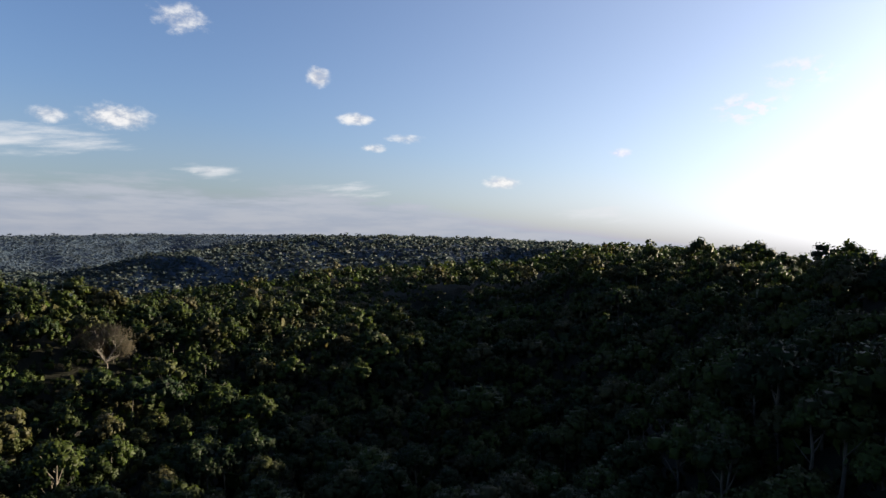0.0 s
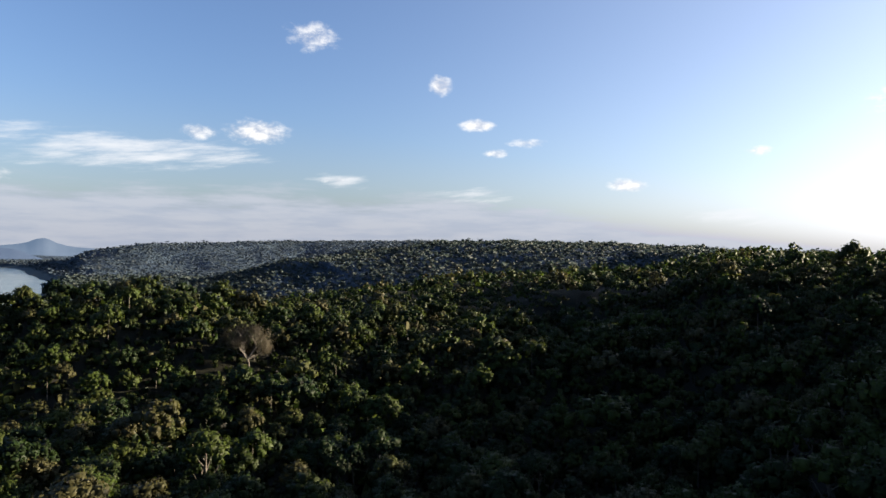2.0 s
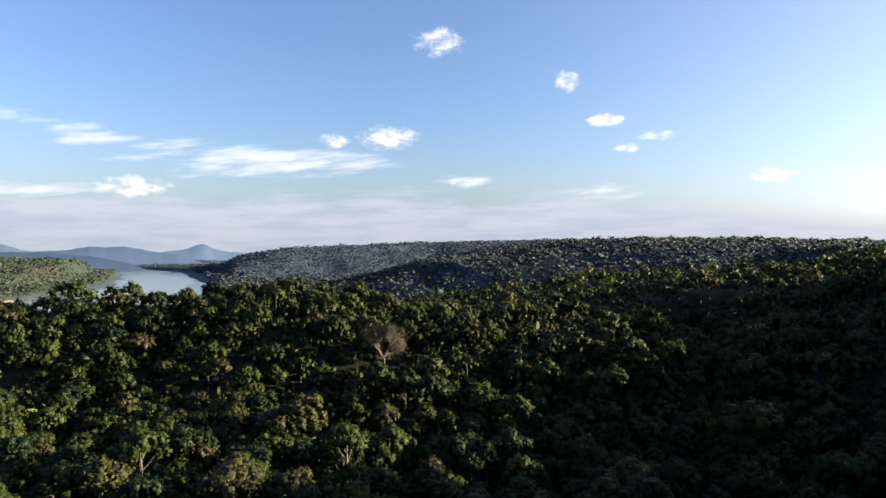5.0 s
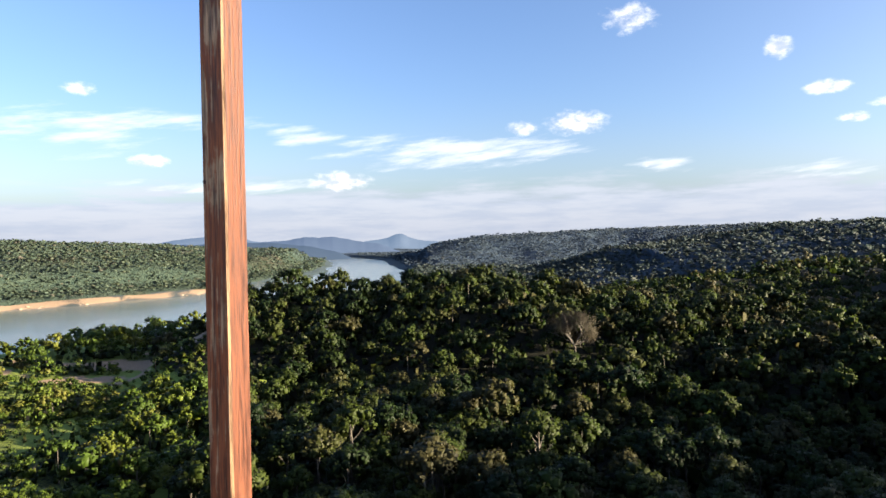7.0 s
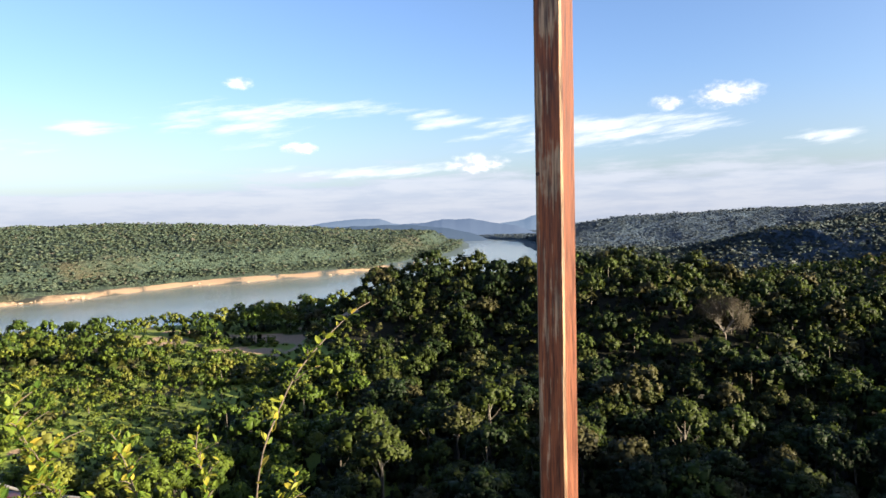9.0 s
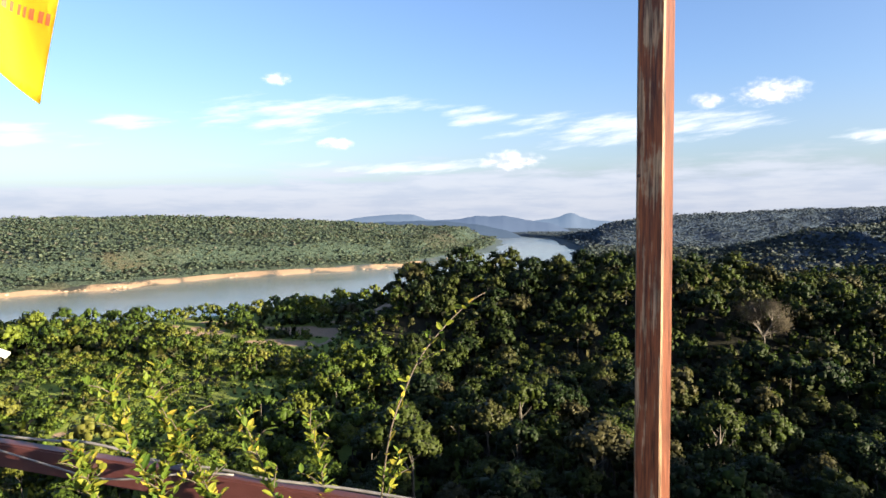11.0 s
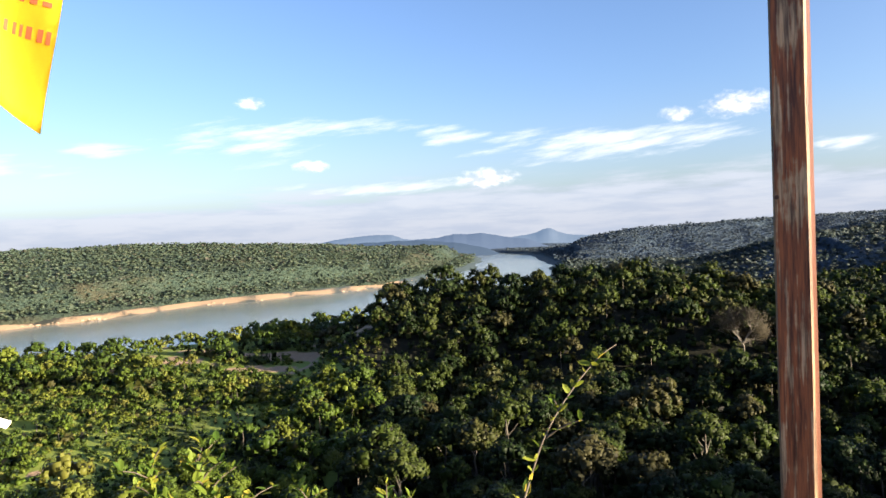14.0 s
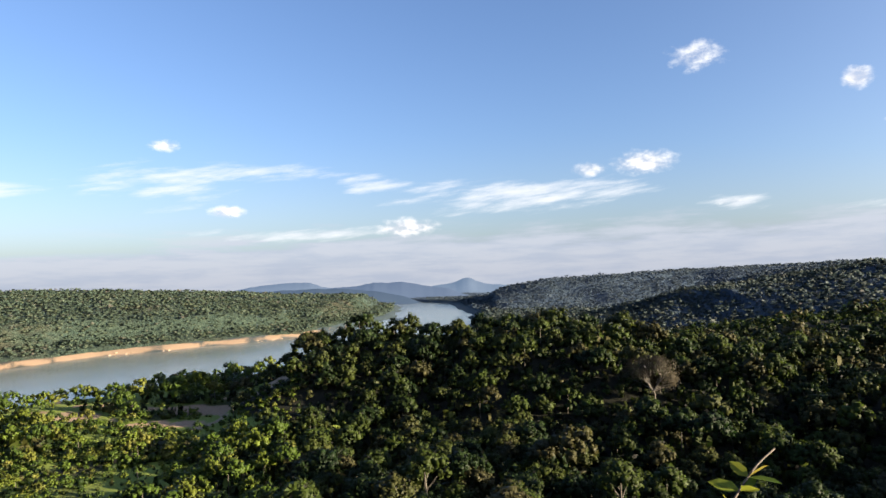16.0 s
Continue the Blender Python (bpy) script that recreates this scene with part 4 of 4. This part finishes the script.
def build_flag():
    """A printed yellow prayer flag on a bamboo pole, blown out by the wind."""
    pole_x, pole_y = -3.66, -0.93
    ground = float(height(np.array([pole_x]), np.array([pole_y]))[0])
    root = tagged(new("prayer_flag"), "yellow printed cloth prayer flag on a bamboo pole", "flag")
    root.location = (pole_x, pole_y, ground)
    pole = part("pole", tube([(0, 0, -0.1), (0, 0, 1.5), (0.01, 0, 3.0), (0, 0, 4.6)], 0.016, 0.012), plain("bamboo", (0.3, 0.22, 0.1), (0.45, 0.34, 0.18), 0.5), root)
    bm = bmesh.new()
    nu, nv = 22, 30
    low, high = 70.72 - ground, 71.75 - ground
    def cloth(u, v):
        # u along the wind, v upwards; the free lower corner droops
        yy = 0.015 + u * (0.56 - 0.25 * (1 - v))
        zz = low + v * (high - low) - 0.24 * u * (1 - v) * (1 - v) - 0.05 * u
        xx = 0.05 * math.sin(7 * u + 3 * v) * u + 0.035 * math.sin(13 * v + 4 * u) * u + 0.05 * u
        return xx, yy, zz
    grid = [[bm.verts.new(cloth(i / nu, j / nv)) for j in range(nv + 1)] for i in range(nu + 1)]
    for i in range(nu):
        for j in range(nv):
            bm.faces.new((grid[i][j], grid[i + 1][j], grid[i + 1][j + 1], grid[i][j + 1])).smooth = True
    bmesh.ops.solidify(bm, geom=bm.faces[:], thickness=0.0012)
    part("cloth", bm, plain("yellow cloth", (0.78, 0.55, 0.02), (0.85, 0.64, 0.04), 0.8, 200.0, 0.45), root)
    ink = plain("red print", (0.25, 0.05, 0.02), (0.4, 0.1, 0.03), 0.8)
    rs = random.Random(8)
    for line in range(9):
        v = 0.2 + line * 0.085
        bm = bmesh.new()
        u = 0.2
        while u < 0.93:
            w = 0.02 + 0.05 * rs.random()
            thick = 0.012 if line else 0.03
            for du in np.linspace(0, w, 3)[:-1]:
                q = [Vector(cloth(u + du, v)), Vector(cloth(u + du + w / 2, v)), Vector(cloth(u + du + w / 2, v + thick)), Vector(cloth(u + du, v + thick))]
                bm.faces.new([bm.verts.new(p + Vector((0.003, 0, 0))) for p in q])
                bm.faces.new([bm.verts.new(p - Vector((0.004, 0, 0))) for p in q[::-1]])
            u += w + 0.02 + 0.02 * rs.random()
        part("print_line", bm, ink, root, "row of dark red print")
    ribbon = part("ribbon", tube([Vector(p) - Vector((pole_x, pole_y, ground)) for p in ((-3.66, -0.93, 69.60), (-3.63, -0.92, 69.58), (-3.598, -0.898, 69.547), (-3.566, -0.814, 69.502), (-3.54, -0.786, 69.484), (-3.523, -0.751, 69.466))], 0.018, 0.022, 8, 0.5), plain("white cloth", (0.7, 0.68, 0.6), (0.8, 0.8, 0.74), 0.8), root, "white cloth tie")
    bm = bmesh.new()
    bmesh.ops.create_icosphere(bm, subdivisions=2, radius=0.03)
    for v in bm.verts:
        v.co *= 1 + 0.25 * noise.noise(v.co * 40)
    knot = part("knot", bm, plain("yellow cord", (0.7, 0.45, 0.03), (0.85, 0.6, 0.1), 0.8), root, "yellow cord knot")
    knot.location = Vector((-3.575, -0.85, 69.545)) - root.location


build_flag()

# the shrub in front of the rail
shrub_leaf = foliage("shrub leaves", [(0.0, (0.045, 0.09, 0.012)), (0.5, (0.11, 0.15, 0.018)), (0.88, (0.2, 0.2, 0.025)), (1.0, (0.28, 0.22, 0.03))], 0.45, 0.3, rounded=False)
twig_mat = plain("twig bark", (0.03, 0.022, 0.016), (0.075, 0.056, 0.036), 0.7, 120.0)


def leaf_mesh(long, wide):
    v = [(0, 0, 0), (0.3, 0.5, 0.12), (0.7, 0.45, 0.1), (1, 0, -0.06), (0.7, -0.45, 0.1), (0.3, -0.5, 0.12), (0.35, 0, 0), (0.7, 0, -0.02)]
    f = [(0, 6, 1), (1, 6, 7, 2), (2, 7, 3), (0, 5, 6), (5, 4, 7, 6), (4, 3, 7)]
    me = bpy.data.meshes.new("leaf")
    me.from_pydata([(a * long, b * wide, c * wide) for a, b, c in v], [], f)
    me.materials.append(shrub_leaf)
    add_tone(me, np.full(len(v), 0.0))
    return me


LEAVES = [leaf_mesh(0.036, 0.016), leaf_mesh(0.028, 0.013), leaf_mesh(0.022, 0.009)]


def shrub(stems, label, density, seed, bare_top=0.0, leafy=1.0, bushy=0.16):
    """Stems as lines of points from the tip down; leaves sit in alternate pairs along them."""
    rs = random.Random(seed)
    root = tagged(new("shrub"), label, "shrub")
    base = Vector(stems[0][-1])
    ground = float(height(np.array([base.x]), np.array([base.y]))[0])
    root.location = (base.x, base.y, ground)
    for points in stems:
        P = [Vector(p) for p in points]
        end = P[-1].lerp(Vector((base.x, base.y, ground)), 0.9)
        P += [P[-1].lerp(end, 0.5), Vector((end.x, end.y, ground - 0.05))]
        part("stem", tube([p - root.location for p in P], 0.0011, 0.0028, 6), twig_mat, root)
        lens = [(b - a).length for a, b in zip(P, P[1:])]
        total = sum(lens[:-2])
        s = bare_top
        while s < total:
            d, i = s, 0
            while d > lens[i]:
                d -= lens[i]
                i += 1
            p = P[i].lerp(P[i + 1], d / lens[i])
            up = (P[i] - P[i + 1]).normalized()
            for k in range(rs.choice((1, 2, 2, 3))):
                out = Vector((rs.uniform(-1, 1), rs.uniform(-1, 1), rs.uniform(-0.3, 0.6)))
                way = (up * rs.uniform(0.2, 0.9) + out).normalized()
                q = way.to_track_quat("X", "Z").to_matrix().to_4x4()
                leaf = new("leaf", rs.choice(LEAVES))
                leaf.parent = root
                leaf.matrix_local = Matrix.Translation(p - root.location) @ q @ pose(0, 0, 0, rs.uniform(-60, 60), 0, 0) @ Matrix.Scale(leafy * rs.uniform(0.6, 1.25), 4)
            s += density * rs.uniform(0.6, 1.5)
            if rs.random() < bushy and s < total * 0.9:
                tip = p + (up * 0.6 + Vector((rs.uniform(-1, 1), rs.uniform(-1, 1), 0.1))).normalized() * rs.uniform(0.03, 0.085)
                part("twig", tube([tip - root.location, p.lerp(tip, 0.5) + Vector((0, 0, 0.006)) - root.location, p - root.location], 0.001, 0.002, 5), twig_mat, root)
                for u in (0.25, 0.45, 0.6, 0.75, 0.85, 0.95, 1.0):
                    leaf = new("leaf", rs.choice(LEAVES))
                    leaf.parent = root
                    way = Vector((rs.uniform(-1, 1), rs.uniform(-1, 1), rs.uniform(0, 1))).normalized()
                    leaf.matrix_local = Matrix.Translation(p.lerp(tip, u) - root.location) @ way.to_track_quat("X", "Z").to_matrix().to_4x4() @ Matrix.Scale(leafy * rs.uniform(0.6, 1.1), 4)
    return root


shrub([[(-2.553, -0.474, 69.528), (-2.468, -0.445, 69.433), (-2.374, -0.405, 69.341), (-2.272, -0.379, 69.246), (-2.138, -0.380, 68.998)],
       [(-2.453, -0.385, 69.433), (-2.392, -0.433, 69.373), (-2.373, -0.472, 69.296), (-2.292, -0.507, 69.216), (-2.198, -0.535, 69.027)],
       [(-2.613, -0.552, 69.499), (-2.532, -0.540, 69.404), (-2.442, -0.509, 69.313), (-2.348, -0.479, 69.231), (-2.165, -0.480, 68.995)],
       [(-2.578, -0.640, 69.334), (-2.462, -0.637, 69.309), (-2.431, -0.611, 69.238), (-2.221, -0.604, 69.042)]],
      "leafy shrub with small yellow-green leaves before the rail", 0.0055, 3, 0.0, 1.1, 0.34)
shrub([[(-2.406, -0.250, 69.419), (-2.325, -0.244, 69.350), (-2.231, -0.235, 69.268), (-2.119, -0.238, 69.159), (-2.000, -0.265, 68.954)],
       [(-2.325, -0.078, 69.384), (-2.291, -0.069, 69.305), (-2.205, -0.090, 69.223), (-2.119, -0.127, 69.140), (-2.005, -0.189, 68.920)],
       [(-2.160, 0.130, 69.261), (-2.114, 0.065, 69.213), (-2.048, 0.004, 69.144), (-1.940, -0.082, 68.911)]],
      "thin sparse shrub with a few bare upright stems", 0.0095, 5, 0.0, 1.0, 0.24)
shrub([[(-1.792, 0.150, 69.796), (-1.806, 0.114, 69.775), (-1.821, 0.055, 69.726), (-1.829, -0.013, 69.659), (-1.836, -0.056, 69.584), (-1.841, -0.106, 69.450), (-1.902, -0.109, 69.089)]],
      "single long bare-tipped twig with a few green leaves", 0.017, 9, 0.05, 0.8, 0.1)
